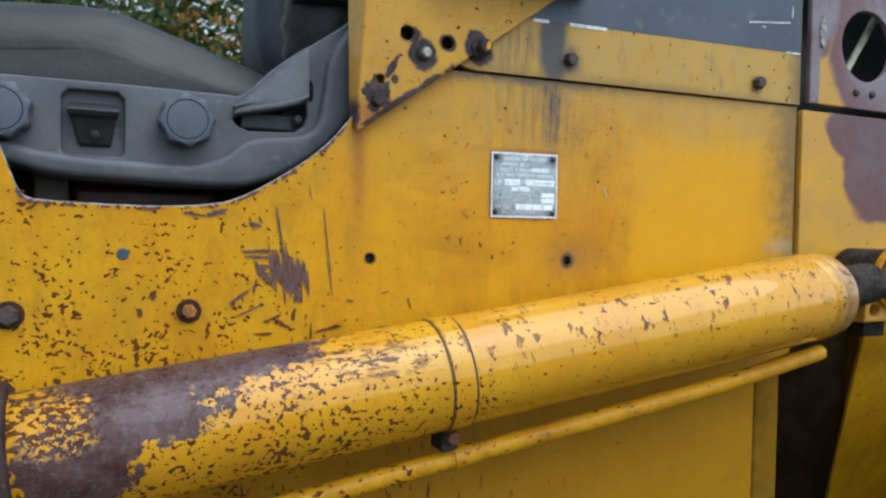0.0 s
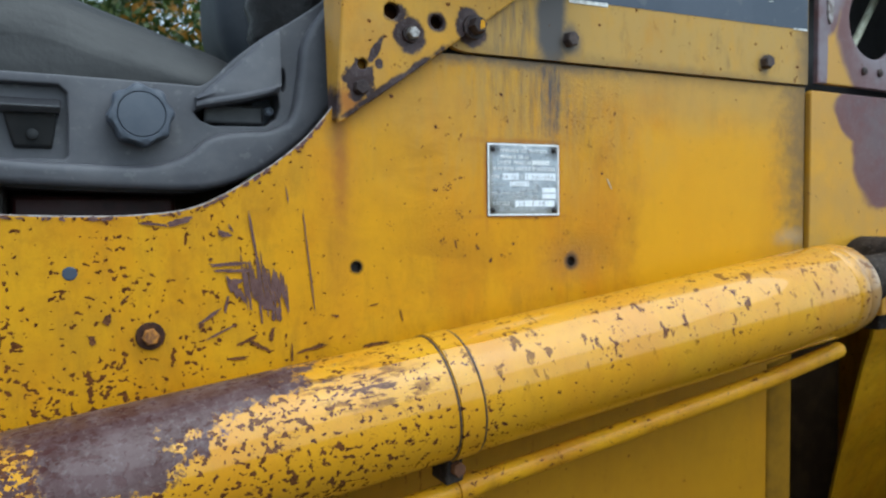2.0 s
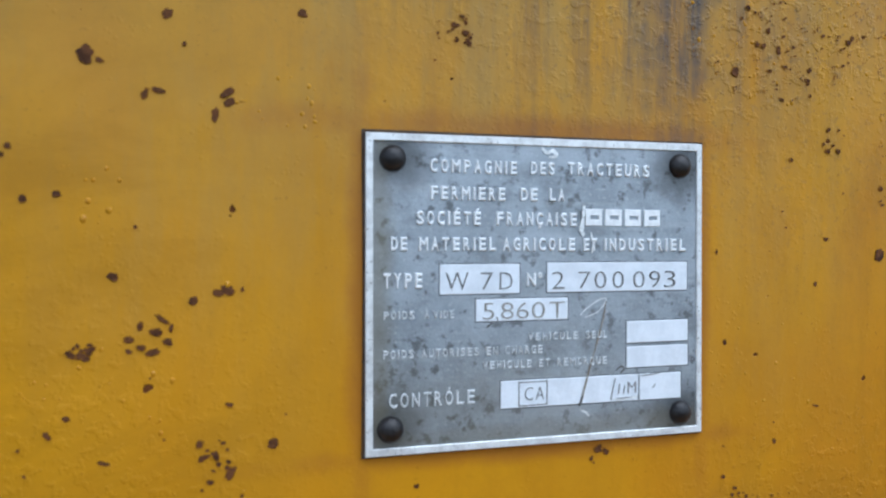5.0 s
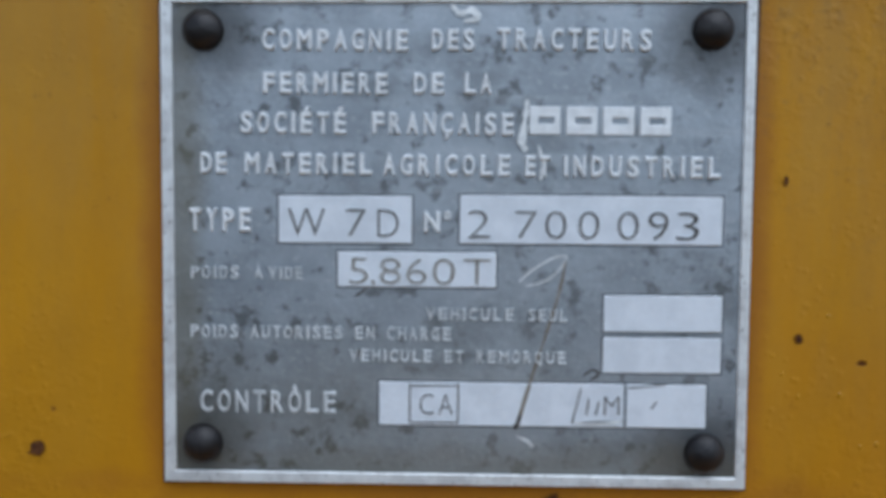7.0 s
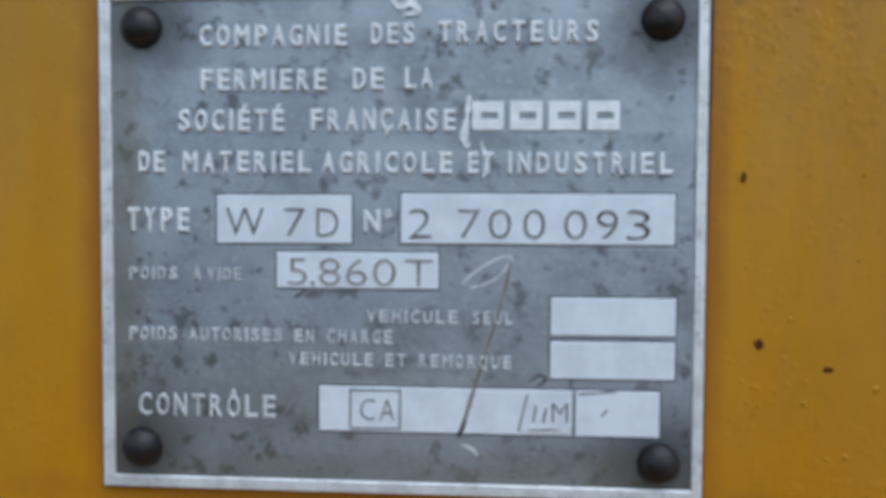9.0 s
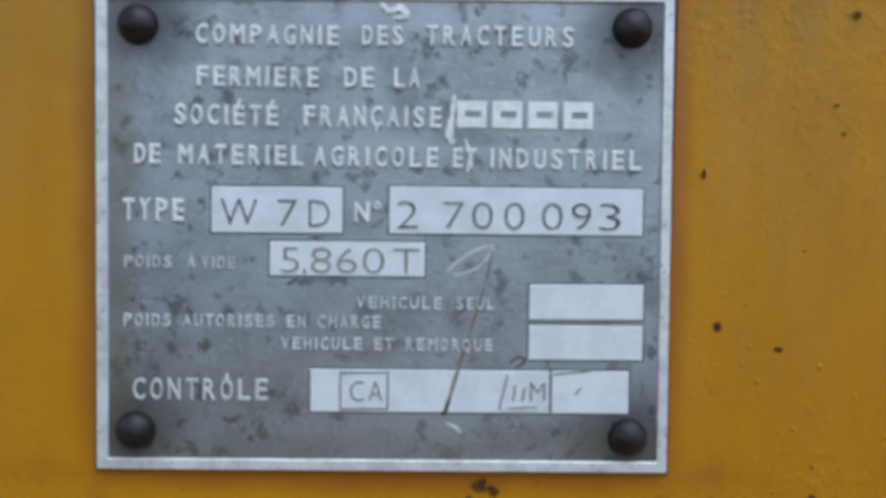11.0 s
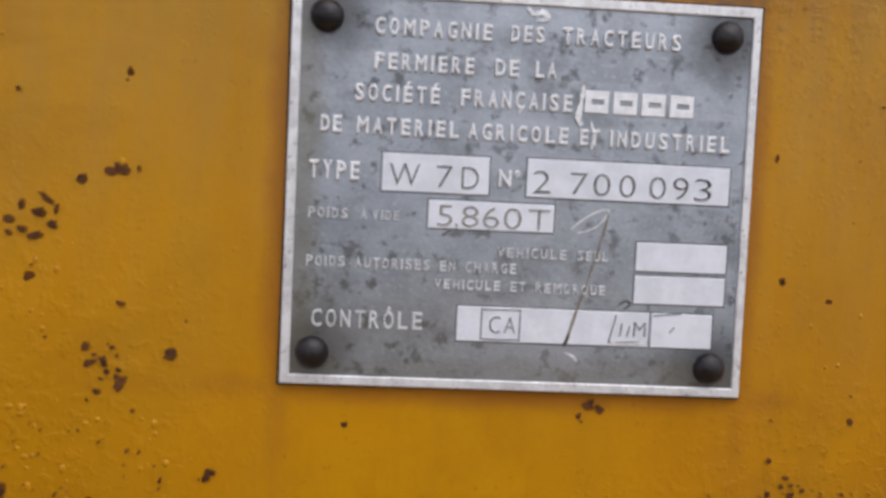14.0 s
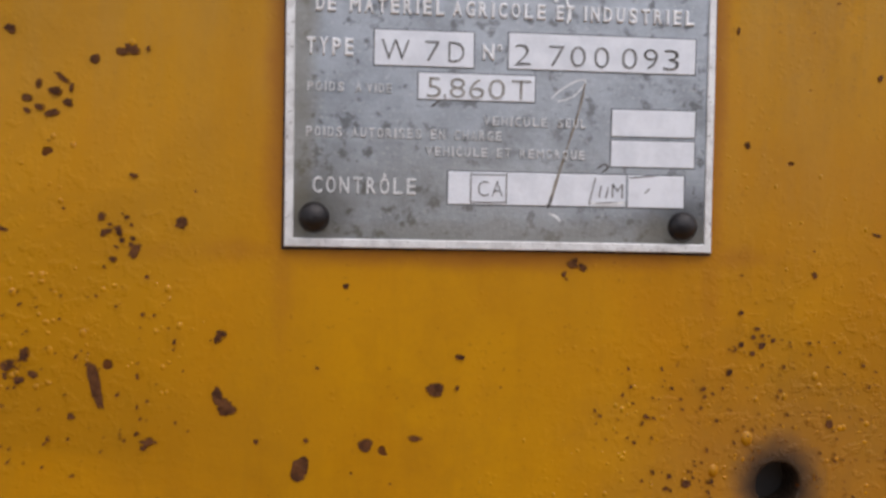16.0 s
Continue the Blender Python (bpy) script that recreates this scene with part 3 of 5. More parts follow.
def block(x0, x1, y0, y1, z0, z1, bevel=0.003, segments=2, bm=None):
    bm = bm or bmesh.new()
    made = bmesh.ops.create_cube(bm, size=1)["verts"]
    for v in made:
        v.co = Vector(((x0 + x1) / 2 + v.co.x * (x1 - x0), (y0 + y1) / 2 + v.co.y * (y1 - y0), (z0 + z1) / 2 + v.co.z * (z1 - z0)))
    if bevel:
        bmesh.ops.bevel(bm, geom=list({e for v in made for e in v.link_edges}), offset=bevel, segments=segments, profile=0.5, affect="EDGES")
    return bm


def hull(points, bevel=0.0, segments=2):
    bm = bmesh.new()
    for p in points:
        bm.verts.new(p)
    bmesh.ops.convex_hull(bm, input=bm.verts[:])
    bmesh.ops.dissolve_limit(bm, angle_limit=0.02, verts=bm.verts[:], edges=bm.edges[:])
    if bevel:
        bmesh.ops.bevel(bm, geom=bm.edges[:], offset=bevel, segments=segments, profile=0.5, affect="EDGES", clamp_overlap=True)
    return bm


def lathe(profile, start, way, segments=48, bm=None, wobble=0.0):
    """Turns (distance, radius) pairs round the axis that leaves start along way."""
    bm = bm or bmesh.new()
    way = Vector(way).normalized()
    side = way.cross(Vector((0, 0, 1)) if abs(way.z) < 0.9 else Vector((1, 0, 0))).normalized()
    up = side.cross(way)
    rows = []
    for s, r in profile:
        rows.append([bm.verts.new(Vector(start) + way * s + (side * math.cos(a) + up * math.sin(a)) * r * (1 + wobble * math.sin(3 * a + 9 * s))) for a in (2 * math.pi * k / segments for k in range(segments))])
    for a, b in zip(rows, rows[1:]):
        for k in range(segments):
            bm.faces.new((a[k], a[(k + 1) % segments], b[(k + 1) % segments], b[k]))
    for row in (rows[0], rows[-1]):
        bm.faces.new(row)
    return bm


def tube(points, radius, segments=12, bm=None):
    bm = bm or bmesh.new()
    pts, rows = [Vector(p) for p in points], []
    for i, p in enumerate(pts):
        way = (pts[min(i + 1, len(pts) - 1)] - pts[max(i - 1, 0)]).normalized()
        side = way.cross(Vector((0, 1, 0)) if abs(way.y) < 0.9 else Vector((0, 0, 1))).normalized()
        up = side.cross(way)
        rows.append([bm.verts.new(p + (side * math.cos(a) + up * math.sin(a)) * radius) for a in (2 * math.pi * k / segments for k in range(segments))])
    for a, b in zip(rows, rows[1:]):
        for k in range(segments):
            bm.faces.new((a[k], a[(k + 1) % segments], b[(k + 1) % segments], b[k]))
    bm.faces.new(rows[0])
    bm.faces.new(rows[-1])
    return bm


def flake(bm, x, z, length, width, lean, y, rng, torn=0.22):
    """One flat patch of rust with a torn outline, leaning by so many degrees from the upright."""
    big = max(length, width)
    n, a = 10 if big < 0.0016 else 20 if big < 0.012 else 40, radians(lean)
    blunt = 0.72 if big > 3 * min(length, width) else 0.85
    waves = [(k, rng.uniform(-1, 1) * torn / k ** 0.5, rng.uniform(0, 6.28)) for k in (2, 3, 5, 8)]
    vs = []
    for k in range(n):
        t = 2 * math.pi * k / n
        r = max(0.35, 0.92 + sum(h * math.sin(m * t + o) for m, h, o in waves) + rng.uniform(-0.12, 0.10))
        c, d = (math.copysign(abs(f) ** blunt, f) for f in (math.cos(t), math.sin(t)))
        u, w = r * c * width / 2, r * d * length / 2
        vs.append(bm.verts.new((x + u * math.cos(a) + w * math.sin(a), y, z - u * math.sin(a) + w * math.cos(a))))
    bm.faces.new(vs)


def hex_bolt(name, x, z, y, size, height, material, parent, turn=10, washer=0.0, label=""):
    """A hexagon head with a chamfered crown, on a washer where it has one; y is the face that it sits on."""
    bm = bmesh.new()
    top = y
    if washer:
        part("washer", lathe([(0, washer), (0.0022, washer), (0.003, washer * 0.94)], (x, y, z), (0, -1, 0), 24), BOLT_DARK if z > 1.5 else WASHER, parent, "dark rusted washer")
        top = y - 0.003
    r = size / math.sqrt(3)
    rows = []
    for dy, k in ((0, 1.0), (height * 0.78, 1.0), (height, 0.84)):
        rows.append([bm.verts.new((x + r * k * math.cos(radians(turn + 60 * i)), top - dy, z + r * k * math.sin(radians(turn + 60 * i)))) for i in range(6)])
    for a, b in zip(rows, rows[1:]):
        for i in range(6):
            bm.faces.new((a[i], a[(i + 1) % 6], b[(i + 1) % 6], b[i]))
    bm.faces.new(rows[0])
    bm.faces.new(rows[-1])
    return part(name, bm, material, parent, label)


# ---- ground ----
bm = bmesh.new()
bmesh.ops.create_grid(bm, x_segments=60, y_segments=60, size=400)
for v in bm.verts:
    v.co.z = -0.02 * noise.noise(v.co * 0.05) if v.co.length > 15 else 0.0
ground = new("ground", bpy.data.meshes.new("ground"))
bm.to_mesh(ground.data)
bm.free()
ground.data.materials.append(GROUND)
tagged(ground, "gravel ground with patches of grass", "ground", kind="structure")

# ---- loader body ----
body = thing("wheel_loader", (0, 0.45, 0), "old yellow wheel loader body with rusty chipped enamel", "loader")
cut = curve_through([(-0.75, 1.56), (-0.60, 1.552), (-0.556, 1.535), (-0.540, 1.500), (-0.532, 1.478), (-0.522, 1.459), (-0.500, 1.4545), (-0.441, 1.452), (-0.386, 1.452), (-0.334, 1.457), (-0.298, 1.471), (-0.254, 1.498), (-0.221, 1.523), (-0.199, 1.546), (-0.180, 1.570), (-0.165, 1.592)], 5)
outline = [(-1.0, 1.022), (0.20, 1.016), (0.472, 1.008), (0.472, 1.230), (0.5475, 1.245), (0.5475, 1.6365), (0.30, 1.6340), (-0.03, 1.6312), (-0.165, 1.6300)] + [tuple(p) for p in reversed(cut)] + [(-1.0, 1.56)]
hole = lambda x, z, r: ring(x, z, r, r, 20)  # noqa: E731
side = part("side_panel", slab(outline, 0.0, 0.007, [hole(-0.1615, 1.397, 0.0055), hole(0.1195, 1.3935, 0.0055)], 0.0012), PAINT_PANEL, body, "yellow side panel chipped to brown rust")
part("edge_trim", tube([(p[0], 0.0012, p[1] + 0.0004) for p in cut], 0.0010, 8), EDGE_STEEL, side, "bare worn steel edge", True)

hood_outline = curve_through([(-0.050, 1.650), (-0.0495, 1.6420), (-0.043, 1.6365), (-0.028, 1.6336)], 5) + [Vector(p) for p in ((0.25, 1.6360), (0.5475, 1.6392), (0.5475, 2.05), (-0.050, 2.05))]
hood = part("hood_panel", slab([tuple(p) for p in hood_outline], -0.0045, 0.004, (), 0.0016), PAINT_HOOD, body, "tan-dusty yellow hood side with a grey drip")
part("grey_band", slab([(0.030, 1.7075), (0.5455, 1.7185), (0.5455, 2.048), (0.030, 2.048)], -0.0049, -0.0040), BAND, hood, "slate grey painted band")
for x0, x1 in ((0.056, 0.0795), (0.113, 0.172), (0.515, 0.544)):
    z = lambda x: 1.7075 + 0.02136 * (x - 0.030)  # noqa: E731
    thick = 0.0035 if x0 < 0.5 else 0.0012
    part("pinstripe", slab([(x0, z(x0) - thick), (x1, z(x1) - thick), (x1, z(x1) + 0.001), (x0, z(x0) + 0.001)], -0.0053, -0.0046), WHITE, hood, "worn white pinstripe")

for x0, z0, x1, z1, wide in ((0.435, 1.7542, 0.520, 1.7638, 0.0016), (0.5255, 1.772, 0.5262, 1.790, 0.0014), (0.462, 1.7508, 0.470, 1.7514, 0.0012)):
    way = Vector((x1 - x0, z1 - z0)).normalized() * wide / 2
    part("pinstripe", slab([(x0 + way.y, z0 - way.x), (x1 + way.y, z1 - way.x), (x1 - way.y, z1 + way.x), (x0 - way.y, z0 + way.x)], -0.0053, -0.0046), WHITE, hood, "worn white pinstripe")

# The folded gusset over the corner of hood and side panel.
gus_line = [(-0.160, 1.95), (-0.1845, 1.552), (-0.1830, 1.5465), (-0.178, 1.5480), (-0.051, 1.6372), (0.047, 1.7075), (0.090, 1.739), (0.130, 1.768), (0.130, 1.95)]
gus = part("gusset", slab(gus_line, -0.0135, -0.0065, [hole(-0.123, 1.666, 0.0085), hole(-0.070, 1.660, 0.0075), hole(-0.156, 1.608, 0.0055)], 0.0018), PAINT_GUSSET, body, "yellow gusset plate with rusted bolt seats")
flange = hull([(-0.1850, -0.0125, 1.5515), (-0.1605, -0.0125, 1.95), (-0.180, -0.0115, 1.5515), (-0.1555, -0.0115, 1.95), (-0.1865, 0.008, 1.549), (-0.181, 0.008, 1.549), (-0.178, 0.055, 1.80), (-0.172, 0.055, 1.80), (-0.168, 0.055, 1.95), (-0.162, 0.055, 1.95)], 0.0008, 1)
part("flange", flange, PAINT_GUSSET, gus)
part("filler", slab([(-0.172, 1.60), (-0.05, 1.66), (0.02, 1.70), (0.02, 1.94), (-0.172, 1.94)], 0.012, 0.016), RUSTED, gus, "rusty backing plate")
part("ledge", hull([(-0.10, -0.05, 1.741), (0.135, -0.05, 1.745), (-0.10, 0.0, 1.741), (0.135, 0.0, 1.745), (-0.10, -0.05, 1.76), (0.135, -0.05, 1.764), (-0.10, 0.0, 1.76), (0.135, 0.0, 1.764)], 0.003), BLACK, gus, "black rubber ledge")

hex_bolt("bolt", -0.1015, 1.6435, -0.0135, 0.0118, 0.008, WORN_STEEL, gus, 12, 0.0095, "worn bright hexagon bolt")
hex_bolt("bolt", -0.1595, 1.583, -0.0135, 0.0140, 0.0085, BOLT_DARK, gus, 25, 0.0, "rusted hexagon bolt")
big = hex_bolt("bolt", -0.0240, 1.659, -0.0135, 0.0165, 0.013, BOLT_DARK, gus, 70, 0.0140, "rusted hexagon bolt with yellow paint left")
part("paint_remnant", slab([(-0.0245, 1.6535), (-0.0190, 1.6560), (-0.0187, 1.6625), (-0.0215, 1.6645), (-0.0242, 1.6630), (-0.0250, 1.6585)], -0.0300, -0.0292), PAINT_PLAIN, big, "orange-yellow paint left on the bolt head")
hex_bolt("bolt", 0.1125, 1.6610, -0.0045, 0.0160, 0.011, BOLT_GREY, hood, 15, 0.0, "rusted hexagon bolt")
hex_bolt("bolt", 0.455, 1.664, -0.0045, 0.0170, 0.011, BOLT_GREY, hood, 40, 0.0, "rusted hexagon bolt")
hex_bolt("bolt", -0.366, 1.3405, 0.0, 0.0135, 0.008, RUSTED_PAINTED, side, 8, 0.0130, "rusted hexagon bolt on a washer")
hex_bolt("bolt", -0.534, 1.3415, 0.0, 0.0175, 0.009, BOLT_GREY, side, 30, 0.0140, "rusted hexagon bolt on a washer")
part("plug", lathe([(0, 0.0062), (0.0008, 0.0062), (0.0012, 0.005)], (-0.4315, 0.0003, 1.4015), (0, -1, 0), 24), BAND, side, "grey round plug")

# Rust flakes with places of their own: x, z, length, width, lean.
rng = random.Random(5)
chip_mesh, scar_mesh, depth_now = bmesh.new(), bmesh.new(), -0.0003


def chip(x, z, length, width, lean=0.0, bm=None, torn=0.22):
    """One flake at its place; each lies a hair above the last."""
    global depth_now
    if min(math.hypot(x - 0.1195, z - 1.3935), math.hypot(x + 0.1615, z - 1.397)) < 0.0090:
        return
    flake(bm or chip_mesh, x, z, length, width, lean, depth_now, rng, torn)
    depth_now -= 0.0000012


# On the lower half of the panel, under the plate.
for row in ((-0.0418, 1.4182, 0.0110, 0.0025, -14), (-0.0145, 1.4148, 0.0052, 0.0026, -25), (-0.0128, 1.4128, 0.0036, 0.0040, 40), (0.0040, 1.3985, 0.0056, 0.0046, 10), (0.0190, 1.4040, 0.0032, 0.0030, 0), (0.0350, 1.4170, 0.0028, 0.0044, 0),
            (-0.0230, 1.4550, 0.0026, 0.0022, 0), (-0.0340, 1.4935, 0.0022, 0.0036, 10), (-0.0362, 1.4928, 0.0016, 0.0024, 0), (-0.0420, 1.4910, 0.0020, 0.0022, 0), (-0.0600, 1.4970, 0.0020, 0.0022, 30), (-0.0700, 1.4640, 0.0014, 0.0014, 0),
            (-0.0620, 1.4530, 0.0008, 0.0022, 15), (0.0305, 1.4055, 0.0012, 0.0024, 0), (-0.0060, 1.4050, 0.0012, 0.0012, 0), (-0.0470, 1.4110, 0.0014, 0.0014, 0), (0.0140, 1.4410, 0.0010, 0.0012, 0), (0.1320, 1.4085, 0.0020, 0.0020, 0)):
    chip(*row)
# Above the plate and beside it.
for row in ((0.0190, 1.5900, 0.0040, 0.0050, 30), (-0.1190, 1.5790, 0.0048, 0.0050, 0), (-0.0480, 1.5600, 0.0024, 0.0022, 0), (-0.0160, 1.5630, 0.0022, 0.0022, 0), (-0.0790, 1.5150, 0.0018, 0.0018, 0), (-0.0720, 1.5162, 0.0016, 0.0018, 0),
            (-0.0342, 1.5418, 0.0016, 0.0040, -35), (-0.0336, 1.5396, 0.0018, 0.0030, -30), (-0.0370, 1.5362, 0.0030, 0.0018, 0), (-0.0530, 1.5405, 0.0024, 0.0012, 20), (-0.0500, 1.5415, 0.0014, 0.0026, 10), (0.1120, 1.5570, 0.0024, 0.0030, 20),
            (0.1060, 1.5030, 0.0018, 0.0006, 0), (0.1420, 1.4930, 0.0016, 0.0012, 0), (0.1090, 1.4760, 0.0012, 0.0012, 0), (0.1425, 1.4550, 0.0006, 0.0024, 15), (0.1460, 1.5070, 0.0012, 0.0014, 0), (0.1670, 1.5020, 0.0044, 0.0036, 20), (0.1870, 1.5770, 0.0060, 0.0030, 10)):
    chip(*row)
# Rings of broken blisters.
for row in ((-0.0565, 1.4820, 0.0016, 0.0018, 0), (-0.0565, 1.4792, 0.0012, 0.0014, 0), (-0.0512, 1.4788, 0.0016, 0.0030, -15), (-0.0478, 1.4812, 0.0016, 0.0020, 20), (-0.0540, 1.4852, 0.0018, 0.0010, 20), (-0.0490, 1.4866, 0.0010, 0.0028, 40), (-0.0470, 1.4845, 0.0024, 0.0008, 10),
            (-0.0405, 1.4560, 0.0016, 0.0014, 0), (-0.0402, 1.4522, 0.0010, 0.0012, 0), (-0.0350, 1.4560, 0.0008, 0.0012, 0), (-0.0360, 1.4508, 0.0010, 0.0014, 0), (-0.0332, 1.4484, 0.0034, 0.0018, 28), (-0.0380, 1.4465, 0.0010, 0.0014, 0), (-0.0375, 1.4535, 0.0008, 0.0008, 0), (-0.0336, 1.4512, 0.0010, 0.0010, 0),
            (-0.0572, 1.4248, 0.0030, 0.0018, 10), (-0.0582, 1.4192, 0.0016, 0.0024, 0), (-0.0552, 1.4205, 0.0016, 0.0020, 0), (-0.0600, 1.4232, 0.0012, 0.0016, 0)):
    chip(*row)
for row in ((-0.0612, 1.4202, 0.0016, 0.0010, 0), (0.0672, 1.4470, 0.0022, 0.0022, 0), (0.0650, 1.4445, 0.0012, 0.0012, 0), (0.0694, 1.4462, 0.0014, 0.0020, 30), (0.1090, 1.4280, 0.0012, 0.0014, 0), (0.1120, 1.4298, 0.0010, 0.0012, 0), (0.1142, 1.4278, 0.0016, 0.0018, 0), (0.1170, 1.4290, 0.0010, 0.0010, 0), (0.1118, 1.4258, 0.0010, 0.0012, 0),
            (0.1062, 1.4212, 0.0014, 0.0016, 0), (0.0962, 1.3942, 0.0022, 0.0022, 0), (0.0920, 1.3960, 0.0010, 0.0012, 0), (0.0912, 1.3930, 0.0010, 0.0012, 0), (0.1270, 1.4450, 0.0012, 0.0012, 0), (-0.0660, 1.5490, 0.0042, 0.0038, 30), (-0.0630, 1.5478, 0.0012, 0.0016, 0), (-0.0820, 1.5270, 0.0014, 0.0012, 0), (-0.0835, 1.5250, 0.0010, 0.0012, 0)):
    chip(*row)
# Groups of small pits: x, z, radius, number.
for x, z, r, number in ((-0.067, 1.480, 0.0032, 12), (-0.036, 1.4520, 0.0050, 9), (-0.058, 1.4215, 0.0040, 6), (-0.026, 1.5770, 0.0060, 18), (0.024, 1.5620, 0.0050, 20), (0.014, 1.5730, 0.0040, 10), (-0.015, 1.4290, 0.0016, 7), (-0.030, 1.4050, 0.0018, 6), (0.113, 1.4280, 0.0040, 5),
                        (0.133, 1.5580, 0.0100, 22), (0.150, 1.5650, 0.0080, 14), (0.122, 1.5740, 0.0100, 16), (0.149, 1.5380, 0.0050, 10), (0.171, 1.5230, 0.0060, 8), (0.183, 1.5420, 0.0060, 8), (0.187, 1.6000, 0.0060, 9), (-0.050, 1.4830, 0.0050, 6), (-0.120, 1.4400, 0.0060, 9), (0.098, 1.3960, 0.0050, 5)):
    for _ in range(number):
        a, d = rng.uniform(0, 6.28), r * rng.uniform(0, 1) ** 0.6
        k = 0.0004 + 0.0010 * rng.random() ** 2
        chip(x + d * math.cos(a), z + d * math.sin(a), k * rng.uniform(0.6, 1.3), k * rng.uniform(0.8, 1.8), rng.uniform(-40, 40))
for _ in range(120):
    x, z = rng.uniform(-0.17, 0.22), rng.uniform(1.37, 1.625)
    if -0.004 < x < 0.104 and 1.446 < z < 1.538:
        continue
    k = 0.0004 + 0.0009 * rng.random() ** 3
    chip(x, z, k * rng.uniform(0.8, 1.8), k, rng.uniform(0, 180))
for x, z, rx, rz, number in ((0.115, 1.408, 0.045, 0.022, 190), (-0.050, 1.420, 0.030, 0.024, 90), (0.130, 1.585, 0.055, 0.036, 200), (0.176, 1.545, 0.010, 0.050, 60)):
    for _ in range(number):
        a, d = rng.uniform(0, 6.28), rng.random() ** 0.5
        k = 0.00022 + 0.00035 * rng.random() ** 2
        chip(x + rx * d * math.cos(a), z + rz * d * math.sin(a), k * rng.uniform(1.0, 2.6), k, rng.uniform(-25, 25))
for point in cut[18:62]:
    for _ in range(rng.choice((0, 0, 1, 2))):
        k = rng.uniform(0.0010, 0.0032)
        chip(point.x + rng.uniform(-0.006, 0.006), point.y - 0.0015 - 0.010 * rng.random() ** 3, k, k * rng.uniform(1.0, 3.2), rng.uniform(-60, 20))

for a, b in zip(cut[22:66], cut[23:67]):
    for _ in range(rng.choice((0, 1, 1, 2))):
        mid, way = a.lerp(b, rng.random()), (b - a).normalized()
        chip(mid.x, mid.y - 0.0016, rng.uniform(0.0012, 0.0042), rng.uniform(0.004, 0.011), -math.degrees(math.atan2(way.y, way.x)), scar_mesh, 0.4)

# The scraped patch: long upright gouges that run into one another, with slivers of paint left between them.
for k in range(19):
    u = k / 18
    x = -0.2790 + 0.0400 * u
    top = 1.4280 - 0.030 * abs(u - 0.25) - rng.uniform(0, 0.012)
    foot = 1.3560 - 0.014 * math.sin(math.pi * min(1, u * 1.05)) + rng.uniform(0, 0.010)
    mid, tall = (top + foot) / 2, top - foot
    for _ in range(3):
        z = mid + rng.uniform(-0.30, 0.25) * tall
        chip(x + 0.10 * (mid - z), z, tall * rng.uniform(0.25, 0.65), rng.uniform(0.0012, 0.0030), -6 + rng.uniform(-2, 2), scar_mesh, 0.18)
for k in range(5):
    chip(-0.2540 + rng.uniform(-0.011, 0.012), 1.352 + rng.uniform(-0.006, 0.014), rng.uniform(0.008, 0.016), rng.uniform(0.004, 0.007), rng.uniform(-20, 10), scar_mesh, 0.35)
for row in ((-0.2690, 1.4300, 0.0580, 0.0026, -9), (-0.2930, 1.4050, 0.0042, 0.0370, -2), (-0.2880, 1.3985, 0.0042, 0.0330, 2), (-0.2925, 1.3850, 0.0160, 0.0055, -24), (-0.2870, 1.3800, 0.0220, 0.0050, -14), (-0.2815, 1.3740, 0.0190, 0.0045, -30), (-0.2860, 1.3880, 0.0050, 0.0120, 10), (-0.2360, 1.3680, 0.0300, 0.0026, -2), (-0.2130, 1.4050, 0.0980, 0.0021, -6),
            (-0.2345, 1.4730, 0.0200, 0.0013, -8), (-0.2970, 1.4345, 0.0060, 0.0140, 15), (-0.2905, 1.4400, 0.0100, 0.0022, -30), (-0.3380, 1.4470, 0.0062, 0.0250, -12), (-0.3600, 1.4445, 0.0024, 0.0260, 6), (-0.3130, 1.3545, 0.0036, 0.0280, -34), (-0.3020, 1.3390, 0.0022, 0.0340, -24), (-0.2960, 1.3660, 0.0180, 0.0030, 10)):
    chip(*row, scar_mesh, 0.30)
for row in ((-0.2095, 1.3155, 0.0040, 0.0290, -10), (-0.1410, 1.3135, 0.0042, 0.0290, -6), (-0.2640, 1.3220, 0.0040, 0.0220, 30), (-0.2760, 1.3290, 0.0200, 0.0034, 70), (-0.2520, 1.3330, 0.0140, 0.0040, 10), (-0.2320, 1.3120, 0.0180, 0.0022, 0), (-0.2860, 1.3120, 0.0030, 0.0200, 0), (-0.4020, 1.3580, 0.0110, 0.0070, 20), (-0.3870, 1.3760, 0.0090, 0.0020, 45),
            (-0.4150, 1.3400, 0.0080, 0.0070, 0), (-0.1100, 1.3420, 0.0160, 0.0014, -15), (-0.1420, 1.3560, 0.0012, 0.0110, -15), (-0.1850, 1.3470, 0.0030, 0.0080, 15), (-0.3200, 1.3470, 0.0060, 0.0050, 0), (-0.3100, 1.4100, 0.0030, 0.0040, 0)):
    chip(*row, chip_mesh, 0.35)
halo, base = bmesh.new(), -0.00012
for f in chip_mesh.faces:
    mid, k = f.calc_center_median(), 1.0 + rng.uniform(0.15, 0.60) * min(1.0, 0.0012 / f.calc_area() ** 0.5)
    halo.faces.new([halo.verts.new((mid.x + (v.co.x - mid.x) * k + rng.uniform(-0.0002, 0.0002), base, mid.z + (v.co.z - mid.z) * k)) for v in f.verts])
    base -= 0.0000002
for name, bm, material, label in (("paint_damage", chip_mesh, FLAKE, "dark rust flakes in the paint"), ("scraped_patch", scar_mesh, SCRAPED, "purple-brown steel bared by gouges"), ("rust_stain", halo, HALO, "brown rust stain round the flakes")):
    tagged(part(name, bm, material, side, label), kind="stuff")


